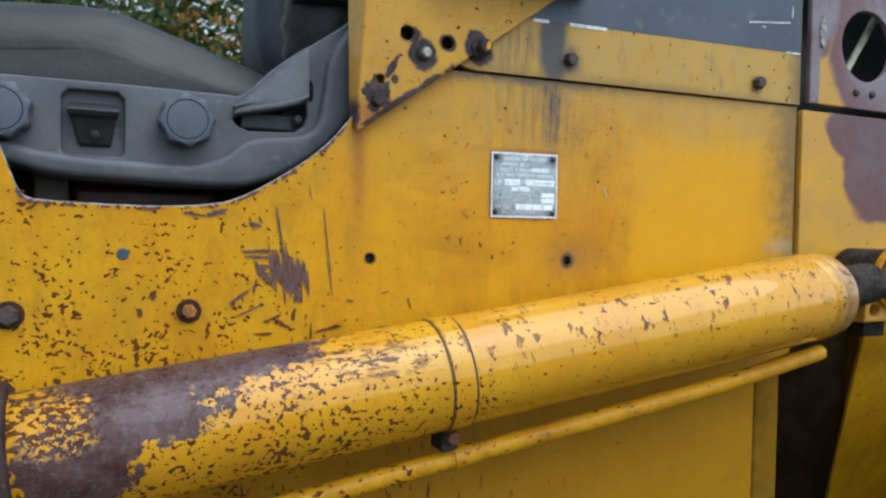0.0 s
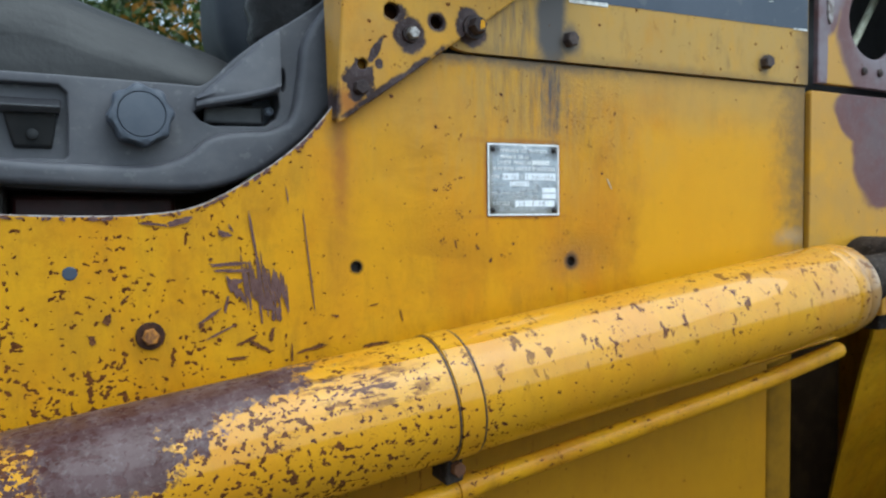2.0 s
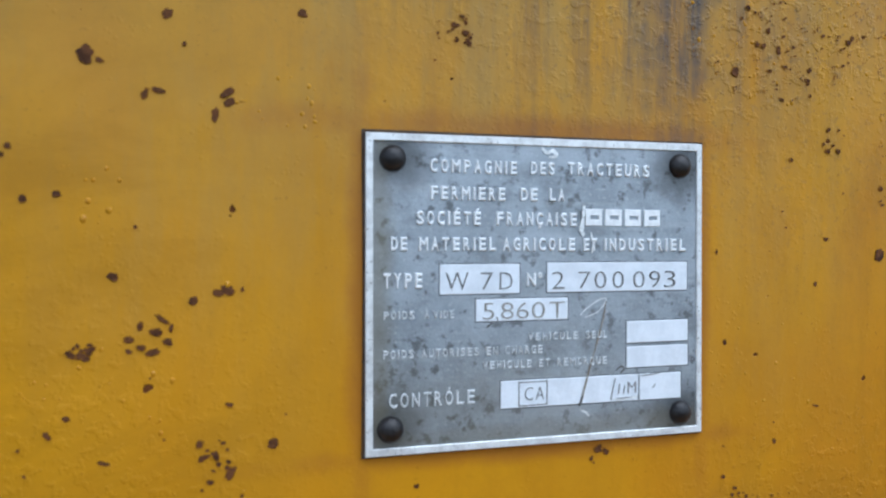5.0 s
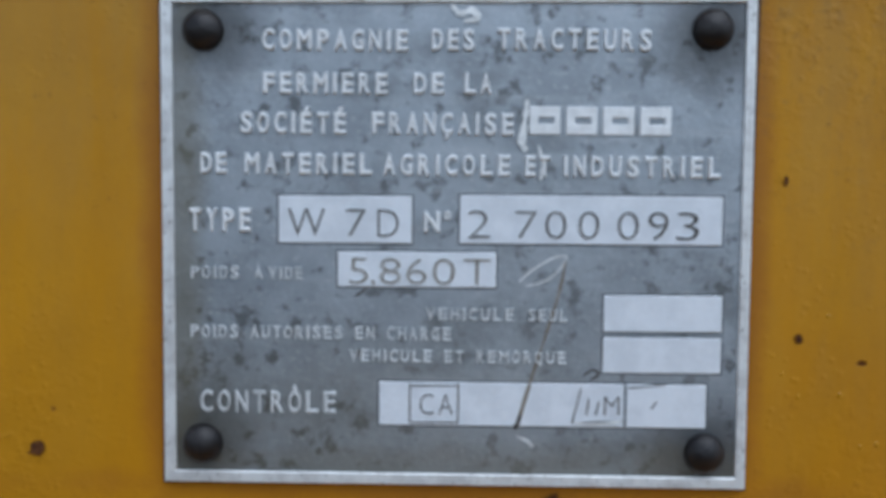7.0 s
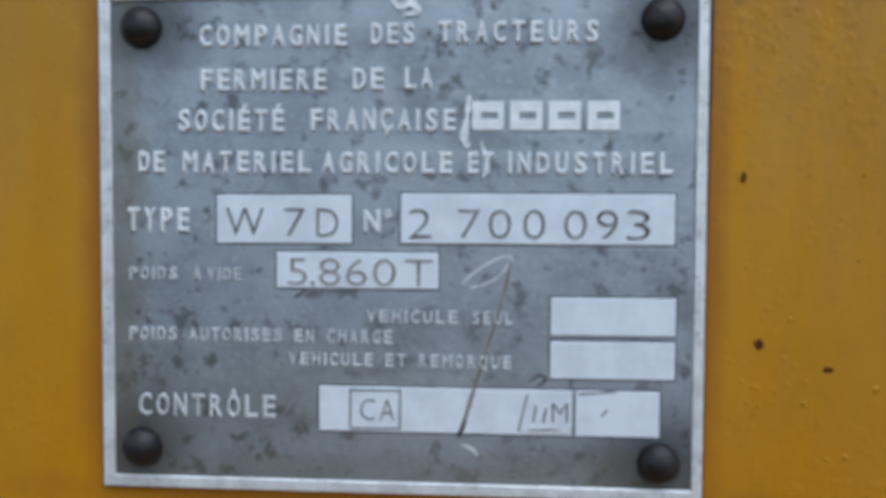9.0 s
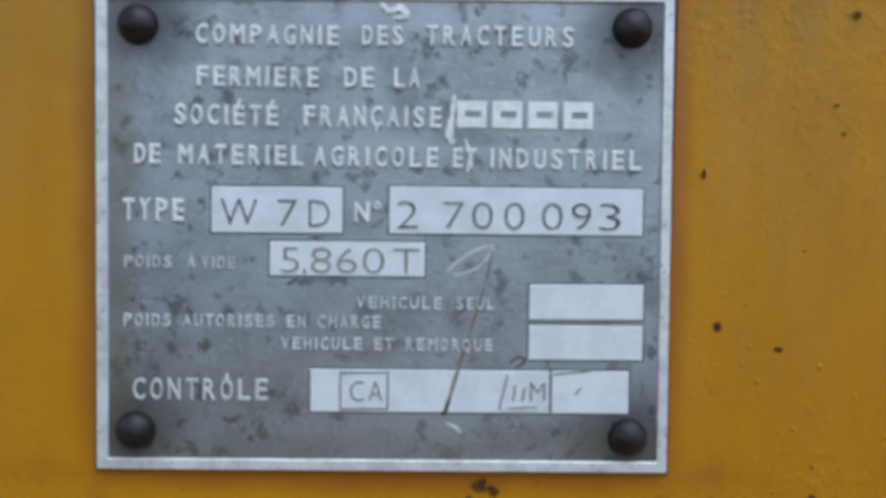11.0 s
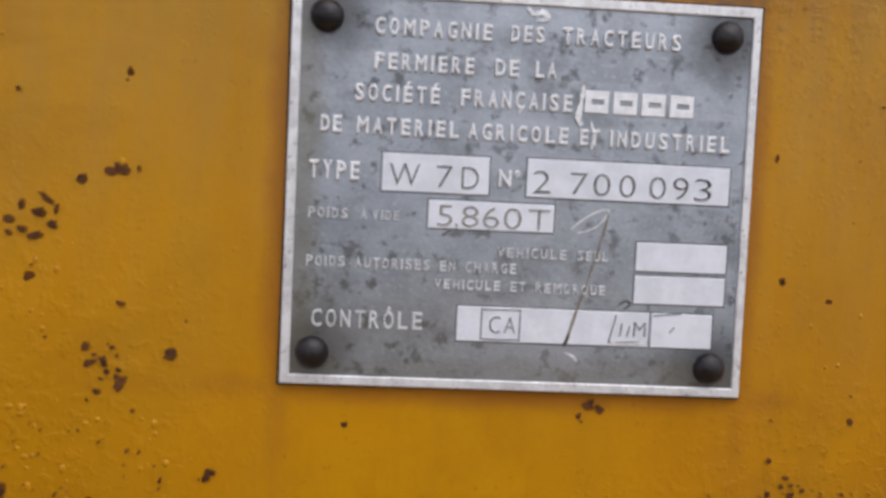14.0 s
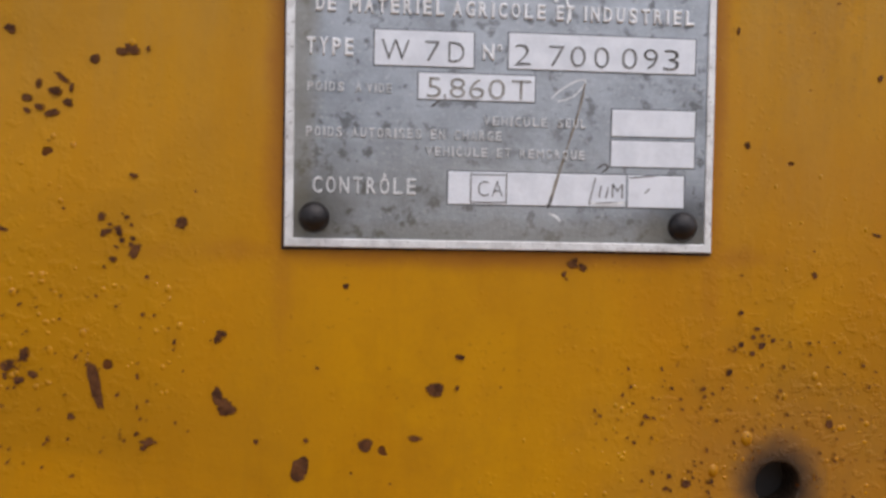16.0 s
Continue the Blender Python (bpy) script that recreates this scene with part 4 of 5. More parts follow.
def blister(bm, x, z, wide, tall, high):
    """A low dome of lifted paint."""
    rows = []
    for k, up in ((1.0, -0.00002), (0.80, high * 0.55), (0.42, high * 0.92)):
        rows.append([bm.verts.new((x + wide * k * math.cos(a), -up, z + tall * k * math.sin(a))) for a in (2 * math.pi * i / 9 for i in range(9))])
    for a, b in zip(rows, rows[1:]):
        for i in range(9):
            bm.faces.new((a[i], a[(i + 1) % 9], b[(i + 1) % 9], b[i]))
    bm.faces.new(rows[-1])


# Blistered places: x, z, half width, half height, number, size.
bm = bmesh.new()
for x, z, rx, rz, number, size in ((0.106, 1.407, 0.036, 0.016, 90, 0.0008), (0.150, 1.420, 0.030, 0.030, 60, 0.0007), (0.140, 1.580, 0.050, 0.034, 150, 0.0008), (0.176, 1.545, 0.010, 0.045, 80, 0.0009), (0.190, 1.600, 0.016, 0.020, 40, 0.0009), (-0.045, 1.428, 0.030, 0.020, 70, 0.0008),
                                   (-0.060, 1.470, 0.020, 0.014, 34, 0.0007), (-0.020, 1.540, 0.012, 0.008, 22, 0.0007), (-0.066, 1.516, 0.010, 0.008, 14, 0.0008), (0.130, 1.465, 0.030, 0.020, 22, 0.0006), (0.070, 1.400, 0.030, 0.014, 40, 0.0006)):
    for _ in range(number):
        a, d = rng.uniform(0, 6.28), rng.random() ** 0.5
        k = size * (0.30 + 0.75 * rng.random() ** 2)
        if math.hypot(x + rx * d * math.cos(a) - 0.1195, z + rz * d * math.sin(a) - 1.3935) < 0.011:
            continue
        blister(bm, x + rx * d * math.cos(a), z + rz * d * math.sin(a), k, k * rng.uniform(0.7, 1.5), k * rng.uniform(0.22, 0.45))
for x, z, k in ((0.1030, 1.3972, 0.0013), (0.1112, 1.4050, 0.0015), (0.1280, 1.4202, 0.0009), (-0.0340, 1.4948, 0.0008)):
    blister(bm, x, z, k, k * 1.3, k * 0.6)
tagged(part("blistered_paint", bm, PAINT_BLISTER, side, "small glossy blisters in the paint", True), kind="stuff")

curl, rows = bmesh.new(), []
for k in range(7):
    u = k / 6
    x, z, lift = 0.1755 + 0.0055 * u, 1.4955 - 0.0130 * u, -0.0006 - 0.0022 * u * u
    rows.append([curl.verts.new((x - 0.0011 + 0.0004 * math.sin(9 * u), lift, z)), curl.verts.new((x + 0.0011 * (1 - 0.6 * u), lift - 0.0003, z - 0.0006)), curl.verts.new((x + 0.0009 * (1 - 0.6 * u), lift + 0.0003, z - 0.0006)), curl.verts.new((x - 0.0010, lift + 0.0005, z))])
for a, b in zip(rows, rows[1:]):
    for k in range(4):
        curl.faces.new((a[k], a[(k + 1) % 4], b[(k + 1) % 4], b[k]))
curl.faces.new(rows[0])
curl.faces.new(rows[-1])
part("paint_curl", curl, CURL, side, "pale curled flake of loose paint")

# Lower body under the hydraulic cylinder, down to the ground.
low = part("lower_panel", slab([(-1.0, 0.0), (0.472, 0.0), (0.472, 1.05), (-1.0, 1.05)], 0.0075, 0.020, (), 0.001), PAINT_PLAIN, body, "yellow lower body panel")
part("corner_strip", block(0.4765, 0.530, 0.002, 0.03, 0.0, 1.30, 0.005), GRIMY_SHADED_YELLOW, body, "grimy brown-yellow corner strip, shade in its colour")
part("weld_seam", tube(curve_through([(-0.9, -0.0005, 1.0205), (0.20, -0.0005, 1.0145), (0.35, -0.0005, 1.0110), (0.474, -0.0005, 1.0070)], 6), 0.0020, 8), SEAM, low, "pale yellow weld seam", True)
part("recess_wall", block(0.529, 1.25, 0.42, 0.44, 0.0, 1.36, 0.002), SHAFT, body, "dark brown wall in a deep recess")
def curved_sheet(rows, right, thick):
    """A sheet that leans back as it goes down: rows of height, depth and left edge."""
    bm, front, back = bmesh.new(), [], []
    line = curve_through([(e, y, z) for z, y, e in rows], 5)
    for p in line:
        front.append([bm.verts.new((p.x + (right - p.x) * k / 4, p.y, p.z)) for k in range(5)])
        back.append([bm.verts.new((p.x + (right - p.x) * k / 4, p.y + thick, p.z)) for k in range(5)])
    for grid in (front, back):
        for a, b in zip(grid, grid[1:]):
            for k in range(4):
                bm.faces.new((a[k], a[k + 1], b[k + 1], b[k]))
    for k in (0, 4):
        for i in range(len(line) - 1):
            bm.faces.new((front[i][k], front[i + 1][k], back[i + 1][k], back[i][k]))
    for i in (0, -1):
        for k in range(4):
            bm.faces.new((front[i][k], front[i][k + 1], back[i][k + 1], back[i][k]))
    return bm


# The lean is assumed, to make the plate shade darker downwards.
part("tower_plate", curved_sheet([(1.345, 0.0, 0.725), (1.283, 0.0, 0.725), (1.247, 0.012, 0.738), (1.193, 0.050, 0.776), (1.05, 0.125, 0.845), (0.893, 0.20, 0.911), (0.40, 0.36, 1.02), (0.0, 0.40, 1.04)], 1.25, 0.006), PAINT_PLAIN, body, "yellow tower plate leaning back below", True)
part("post", slab([(0.5655, 1.6435), (1.2, 1.640), (1.2, 2.05), (0.5655, 2.05)], -0.008, 0.0, [ring(0.698, 1.747, 0.061, 0.058, 32)], 0.002), PRIMER_POST, body, "cab post worn to purple primer")
post = bpy.data.objects["post"]
for x in (0.673, 0.712):
    part("screw", lathe([(0, 0.006), (0.003, 0.006), (0.005, 0.003)], (x, -0.008, 1.6695), (0, -1, 0), 16), BOLT_GREY, post, "small dark screw", True)
part("slot_plate", slab(ring(0.5905, 1.758, 0.007, 0.026, 20), -0.0105, -0.0075, (), 0.001), EDGE_STEEL, post)
part("cord", tube([(0.66, 0.03, 1.66), (0.72, 0.03, 1.745), (0.80, 0.03, 1.86)], 0.006, 10), CORD, post, "pale cord inside the oval hole", True)
part("corner_panel", slab([(0.5535, 1.345), (1.2, 1.345), (1.2, 1.632), (0.5575, 1.632), (0.5535, 1.628)], -0.006, 0.004, (), 0.002), PRIMER_PANEL, body, "yellow panel worn to dark purple primer")
# Added black sheet in place of the unlit void behind the panels.
part("backing", block(-0.165, 1.2, 0.06, 0.075, 1.30, 2.05, 0.0), BLACK, body, "added black sheet standing in for interior shade")
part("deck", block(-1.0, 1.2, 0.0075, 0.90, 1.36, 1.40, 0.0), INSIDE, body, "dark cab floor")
part("far_side", block(-1.0, 1.27, 0.90, 0.92, 0.0, 1.44, 0.002), PAINT_PLAIN, body)
part("front_bulkhead", block(1.252, 1.27, 0.004, 0.898, 0.0, 1.355, 0.002), PAINT_PLAIN, body)
part("rear_bulkhead", block(-1.018, -1.0, 0.01, 0.898, 0.0, 1.355, 0.002), PAINT_PLAIN, body)
part("engine_cover", block(0.20, 1.20, 0.080, 0.898, 1.402, 2.05, 0.02, 3), PAINT_PLAIN, body, "plain yellow engine cover behind the hood side", True)

# ---- front wheel ----
wheel = thing("front_wheel", (1.05, -0.25, 0.0), "large black loader tyre on a yellow rim", "wheel")
WX, WZ, WR = 1.050, 0.600, 0.600
section = [(0.0, 0.31), (0.004, 0.37), (0.020, 0.46), (0.045, 0.536), (0.075, 0.577), (0.11, 0.594), (0.19, WR), (0.27, 0.594), (0.305, 0.577), (0.335, 0.536), (0.36, 0.46), (0.376, 0.37), (0.38, 0.31)]
part("tyre", lathe(section, (WX, -0.06, WZ), (0, -1, 0), 72), TYRE, wheel, "black rubber tyre", True)
part("rim", lathe([(0.0, 0.305), (0.02, 0.315), (0.34, 0.315), (0.372, 0.308), (0.35, 0.28), (0.26, 0.27), (0.25, 0.12), (0.29, 0.10), (0.29, 0.02)], (WX, -0.06, WZ), (0, -1, 0), 48), PAINT_PLAIN, wheel, "yellow steel rim", True)

# ---- data plate ----
plate = thing("data_plate", (0.05, -0.0006, 1.45), "riveted grey aluminium maker's plate on the yellow panel", "sign")
PX, PZ, FACE = 0.0, 1.45, -0.0014


def on_plate(points, front, back, bevel=0.0, holes=()):
    return slab([(PX + a / 1000, PZ + b / 1000) for a, b in points], front, back, [[(PX + a / 1000, PZ + b / 1000) for a, b in h] for h in holes], bevel, 1)


outer, inner = [(0, 0), (100, 0), (99.6, 84.6), (-0.2, 83.6)], [(2.0, 2.0), (98.2, 2.0), (97.8, 82.4), (1.8, 81.6)]
sheet = part("sheet", on_plate(outer, FACE, -0.0004, 0.0), PLATE, plate)
part("rim", on_plate(outer, FACE - 0.0005, FACE + 0.0001, 0.0002, [inner]), RIM, plate, "bright bare rim")


# Dirt line that also draws the rim's shadow on the panel.
part("grime_shade_line", on_plate([(-0.8, -0.7), (50, -0.4), (100.6, -0.7), (100.4, 40), (100.7, 85.3), (40, 84.9), (-1.0, 84.6), (-0.6, 45)], -0.0004, -0.0002, 0.0, [[(0.3, 0.3), (99.7, 0.3), (99.3, 84.2), (0.1, 83.3)]]), STAIN_DARK, plate, "dark dirt and rim shadow round the plate")


def field(x0, x1, z0, z1):
    part("field_edge", on_plate([(x0 - 0.28, z0 - 0.28), (x1 + 0.28, z0 - 0.18), (x1 + 0.28, z1 + 0.38), (x0 - 0.28, z1 + 0.28)], FACE - 0.00005, FACE + 0.0001), EDGE_DARK, sheet)
    return part("field", on_plate([(x0, z0), (x1, z0 + 0.1), (x1, z1 + 0.1), (x0, z1)], FACE - 0.0002, FACE + 0.0001, 0.0001), FIELD, sheet, "bare bright field")


def words(text, x0, x1, z0, z1, material=LETTER, fat=0.021, y=FACE):
    """A line of condensed capitals between x0 and x1, standing from z0 to z1, in millimetres on the plate."""
    wide = {"I": 0.34, "M": 1.22, "W": 1.3, ",": 0.35, " ": 0.75, "1": 0.6}
    gap = 0.42 if len(text) > 2 else 0.34
    total = sum(wide.get(ch, 1.0) for ch in text) + gap * (len(text) - 1)
    unit, at, bm = (x1 - x0) / total, x0, bmesh.new()
    for ch in text:
        span = wide.get(ch, 1.0) * unit
        if ch != " ":
            c = bpy.data.curves.new("letter", "FONT")
            c.body, c.extrude, c.bevel_depth, c.bevel_resolution, c.resolution_u = ch, 0.01, max(fat, 0.0) * 2.0, 0, 3
            c.offset = min(fat, 0.0)
            ob = new("letter", c)
            me = bpy.data.meshes.new_from_object(ob.evaluated_get(bpy.context.evaluated_depsgraph_get()))
            bpy.data.objects.remove(ob)
            xs = [v.co.x for v in me.vertices]
            left, across = min(xs), max(xs) - min(xs)
            tilt = rng.uniform(-0.02, 0.02)
            for v in me.vertices:
                u, w = (v.co.x - left) / across, v.co.y / 0.729
                v.co = Vector((PX + (at + u * span + tilt * w) / 1000, y - 0.0001 - v.co.z * 0.01, PZ + (z0 + w * (z1 - z0)) / 1000))
            bm.from_mesh(me)
            bpy.data.meshes.remove(me)
        at += span + gap * unit
    return part("lettering", bm, material, sheet)


words("COMPAGNIE", 17, 41.5, 74.1, 77.5)
words("DES", 45.5, 52.6, 74.3, 77.7)
words("TRACTEURS", 56.5, 82.2, 74.5, 77.9)
words("FERMIERE", 17.1, 38.1, 66.9, 70.3)
words("DE", 42.5, 47.6, 67.0, 70.4)
words("LA", 51, 55.6, 67.1, 70.5)
words("SOCIÉTÉ", 13.3, 31.1, 60.2, 63.7)
words("FRANÇAISE", 35.5, 59.4, 60.3, 63.8)
words("DE", 6.5, 10.9, 53.4, 56.8)
words("MATERIEL", 14.0, 35.5, 53.4, 56.8)
words("AGRICOLE", 37.4, 58.9, 53.4, 56.8)
words("ET", 61.4, 65.6, 53.4, 56.8)
words("INDUSTRIEL", 67.9, 94.3, 53.4, 56.8)
words("TYPE", 4.5, 15.0, 43.6, 47.4)
words("N", 44.4, 47.2, 43.8, 47.2)
words("o", 47.8, 49.0, 45.9, 48.0)
words("POIDS", 4.7, 12.9, 35.4, 37.5, LETTER_WORN, 0.010)
words("A", 15.6, 16.9, 35.4, 37.5, LETTER_WORN, 0.010)
words("VIDE", 18.1, 23.8, 35.4, 37.5, LETTER_WORN, 0.010)
words("VEHICULE", 45.0, 59.9, 28.7, 30.8, LETTER_WORN, 0.010)
words("SEUL", 62.4, 69.0, 28.7, 30.8, LETTER_WORN, 0.010)
words("POIDS AUTORISES EN CHARGE", 4.6, 49.2, 25.2, 27.4, LETTER_WORN, 0.010)
words("VEHICULE ET REMORQUE", 31.9, 68.9, 21.4, 23.5, LETTER_WORN, 0.010)
words("CONTRÔLE", 6.2, 29.6, 12.4, 16.2, LETTER_WORN, 0.008)
# The maker's mark is kept as four plain slab shapes.
for x in (62.0, 68.2, 74.4, 80.6):
    part("mark", on_plate([(x, 60.3), (x + 5.2, 60.3), (x + 5.2, 65.0), (x, 65.0)], FACE - 0.0003, FACE + 0.0001, 0.0001, [[(x + 1.5, 62.1), (x + 4.2, 62.1), (x + 4.2, 63.2), (x + 1.5, 63.2)]]), LETTER, sheet, "plain raised block of a mark")
field(19.7, 42.4, 41.6, 49.6)
field(50.5, 94.9, 41.8, 50.0)
field(29.8, 56.8, 34.2, 40.2)
field(75.2, 95.3, 27.0, 33.2)
field(75.2, 95.3, 19.9, 26.0)
field(37.0, 93.0, 10.4, 17.9)
FLD = FACE - 0.0002
for text, x0, x1 in (("W", 21.4, 27.6), ("7", 31.2, 34.6), ("D", 36.6, 40.2), ("2", 51.9, 55.6), ("7", 60.0, 63.6), ("0", 65.0, 68.6), ("0", 70.6, 74.1), ("0", 77.2, 80.8), ("9", 82.4, 85.8), ("3", 87.2, 90.9)):
    words(text, x0, x1, 42.7, 47.9, STAMP if text in "W93" else STAMP_FINE, -0.020, FLD)
for text, x0, x1 in (("5", 31.8, 35.0), (",", 35.6, 36.2), ("8", 37.0, 40.6), ("6", 41.5, 45.0), ("0", 46.0, 49.8), ("T", 51.3, 55.8)):
    words(text, x0, x1, 34.7, 39.6, STAMP_FAINT, -0.016, FLD)
words("CA", 44.0, 49.7, 12.3, 16.2, STAMP_FINE, -0.018, FLD)
words("M", 75.6, 78.2, 12.6, 16.2, STAMP_FINE, -0.018, FLD)


def scored(x0, z0, x1, z1, wide=0.3, material=None):
    """A line scored into a bright field, in millimetres."""
    way = Vector((x1 - x0, z1 - z0)).normalized() * wide / 2
    return part("scored_line", on_plate([(x0 + way.y, z0 - way.x), (x1 + way.y, z1 - way.x), (x1 - way.y, z1 + way.x), (x0 - way.y, z0 + way.x)], FLD - 0.0001, FLD), material or STAMP_FINE, sheet)


for row in ((42.3, 10.8, 42.3, 17.6), (50.6, 10.8, 50.6, 17.7), (42.3, 17.3, 50.6, 17.4), (42.3, 10.9, 50.6, 11.0), (70.2, 11.2, 71.6, 17.2), (70.2, 11.2, 78.9, 11.6),
            (72.6, 12.6, 73.0, 15.4), (74.2, 12.6, 74.7, 15.0), (79.9, 17.4, 86.0, 18.0), (83.6, 13.8, 84.6, 15.0)):
    scored(*row)
scored(79.2, 10.6, 79.2, 18.0, 0.55, PLATE)


def scrape(points, width, material, name, y):
    """A thin wandering scratch or run on the plate, in millimetres."""
    line = curve_through([(a, b, 0) for a, b in points], 5)
    bm, rows = bmesh.new(), []
    for i, p in enumerate(line):
        way = (line[min(i + 1, len(line) - 1)] - line[max(i - 1, 0)]).normalized()
        w = width * (0.5 + 0.5 * math.sin(3.1 * i / len(line))) * rng.uniform(0.5, 1.2) + 0.08
        a, b = p + Vector((-way.y, way.x, 0)) * w / 2, p - Vector((-way.y, way.x, 0)) * w / 2
        rows.append([bm.verts.new((PX + q.x / 1000, y, PZ + q.y / 1000)) for q in (a, b)])
    for a, b in zip(rows, rows[1:]):
        bm.faces.new((a[0], a[1], b[1], b[0]))
    return part(name, bm, material, sheet)


scrape([(68.6, 39.0), (67.4, 33.0), (65.0, 25.0)], 0.45, STAIN, "run", FLD - 0.00012)
scrape([(65.0, 25.0), (62.4, 16.5), (60.8, 10.6)], 0.7, STAIN, "run", FLD - 0.00013)
scrape([(61.3, 12.6), (60.8, 10.9), (60.2, 10.0)], 0.9, STAMP, "run", FLD - 0.00014)
scrape([(35.2, 34.4), (33.8, 33.2), (32.8, 32.6)], 0.5, STAMP, "run", FACE - 0.00009)
scrape([(60.6, 35.2), (63.0, 37.4), (66.8, 39.6), (68.8, 39.4), (66.0, 36.0), (62.0, 34.6)], 0.45, LETTER_WORN, "scratch", FACE - 0.00006)
scrape([(48.8, 81.6), (50.2, 80.2), (52.2, 80.8), (53.0, 79.4), (50.8, 79.0)], 1.2, SCUFF, "scratch", FACE - 0.0003)
scrape([(61.6, 66.0), (61.2, 62.0), (60.8, 59.0), (61.6, 57.5)], 1.2, SCUFF, "scratch", FACE - 0.0004)
scrape([(63.6, 58.4), (64.4, 55.5), (64.0, 52.6)], 0.6, SCUFF, "scratch", FACE - 0.0004)
scrape([(71.8, 19.2), (73.6, 20.4), (74.6, 19.6), (73.2, 18.6)], 0.5, STAMP, "scratch", FACE - 0.00008)
scrape([(70.4, 11.4), (74.0, 11.0), (78.8, 11.6)], 0.5, SCUFF, "scratch", FLD - 0.00015)
scrape([(60.8, 8.6), (62.4, 8.0), (63.6, 6.8)], 0.7, SCUFF, "scratch", FACE - 0.00007)
for x, z in ((6.6, 6.8), (93.0, 6.2), (92.4, 78.0), (7.0, 77.2)):
    dome = [(0, 3.5), (0.5, 3.45), (1.2, 3.1), (1.9, 2.4), (2.4, 1.4), (2.6, 0.5)]
    part("rivet", lathe([(a / 1000, b / 1000) for a, b in dome], (PX + x / 1000, FACE, PZ + z / 1000), (0, -1, 0), 24), RIVET, plate, "dark domed rivet", True)

# ---- hydraulic cylinder ----
ram = thing("hydraulic_cylinder", (0.0, -0.082, 1.20), "thick yellow hydraulic cylinder with flaked paint and bare steel", "hydraulic cylinder")
AXIS_START, AXIS_WAY = Vector((-0.525, -0.0715, 1.2145)), Vector((1.0, -0.02, 0.131)).normalized()
RADIUS = 0.063


def along(x):
    return (x - AXIS_START.x) / AXIS_WAY.x


barrel_line = [(0, 0.050), (0, 0.060), (0.004, RADIUS)] + [(along(x), RADIUS) for x in (-0.40, -0.25, -0.14)] + [(along(0.10), RADIUS), (along(0.30), RADIUS), (along(0.452), RADIUS), (along(0.456), RADIUS - 0.0018), (along(0.460), RADIUS), (along(0.474), RADIUS), (along(0.477), RADIUS - 0.0018), (along(0.481), RADIUS - 0.0006), (along(0.500), RADIUS - 0.004), (along(0.512), RADIUS - 0.012), (along(0.516), RADIUS - 0.024)]
barrel = part("barrel", lathe(barrel_line, AXIS_START, AXIS_WAY, 72), PAINT_BARREL, ram, "yellow barrel flaked to brown steel", True)
band_line = [(along(-0.112), RADIUS - 0.001), (along(-0.1115), RADIUS + 0.0016), (along(-0.0885), RADIUS + 0.0016), (along(-0.088), RADIUS - 0.001)]
part("strap", lathe(band_line, AXIS_START, AXIS_WAY, 72), PAINT_BARREL, ram, "", True)
for x in (-0.1135, -0.0865):
    part("strap_edge", lathe([(along(x) - 0.0012, RADIUS - 0.001), (along(x) - 0.001, RADIUS + 0.0007), (along(x) + 0.001, RADIUS + 0.0007), (along(x) + 0.0012, RADIUS - 0.001)], AXIS_START, AXIS_WAY, 72), STAIN_DARK, ram, "dark dirty strap edge", True)
pipe_pts = [(-0.62, -0.090, 1.098), (-0.40, -0.088, 1.130), (-0.20, -0.087, 1.158), (-0.114, -0.087, 1.170), (0.147, -0.088, 1.206), (0.338, -0.090, 1.234), (0.480, -0.088, 1.258), (0.507, -0.086, 1.2625)]
pipe = part("oil_pipe", tube(curve_through(pipe_pts, 6), 0.0112, 16), PAINT_PIPE, ram, "thin yellow oil pipe", True)
part("sleeve", lathe([(0, 0.0112), (0.0005, 0.0130), (0.0255, 0.0130), (0.026, 0.0112)], (-0.090, -0.087, 1.1735), (1, 0, 0.138), 20), PAINT_PIPE, pipe, "", True)
part("clamp", hull([(-0.110, -0.105, 1.186), (-0.090, -0.105, 1.189), (-0.110, -0.070, 1.186), (-0.090, -0.070, 1.189), (-0.108, -0.105, 1.222), (-0.092, -0.105, 1.224), (-0.108, -0.070, 1.222), (-0.092, -0.070, 1.224)], 0.003), GREASY, ram, "dark greasy pipe clamp")
hex_bolt("clamp_bolt", -0.099, 1.203, -0.105, 0.013, 0.008, RUSTED, ram, 20)
part("rod_eye", lathe([(0, 0.036), (0.004, 0.040), (0.056, 0.040), (0.06, 0.036)], (-0.575, -0.042, 1.208), (0, -1, 0), 32), GREASY, ram, "dark greasy eye", True)
COLLAR = plain("rusty_dark_collar", (0.046, 0.027, 0.024), (0.024, 0.013, 0.012), 40, (0.6, 0.3), 0.0, 0.7, 200, 0.001, (0.09, 0.06, 0.055), 0.15)
part("end_collar", lathe([(along(-0.62), 0.060), (along(-0.62), 0.072), (along(-0.5230), 0.0735), (along(-0.5195), 0.0715), (along(-0.5180), 0.0640)], AXIS_START, AXIS_WAY, 64), COLLAR, ram, "rusty dark end collar", True)
part("gland", lathe([(0, 0.046), (0.002, 0.055), (0.028, 0.055), (0.03, 0.046)], AXIS_START - AXIS_WAY * 0.03, AXIS_WAY, 48), RUSTED, ram, "", True)

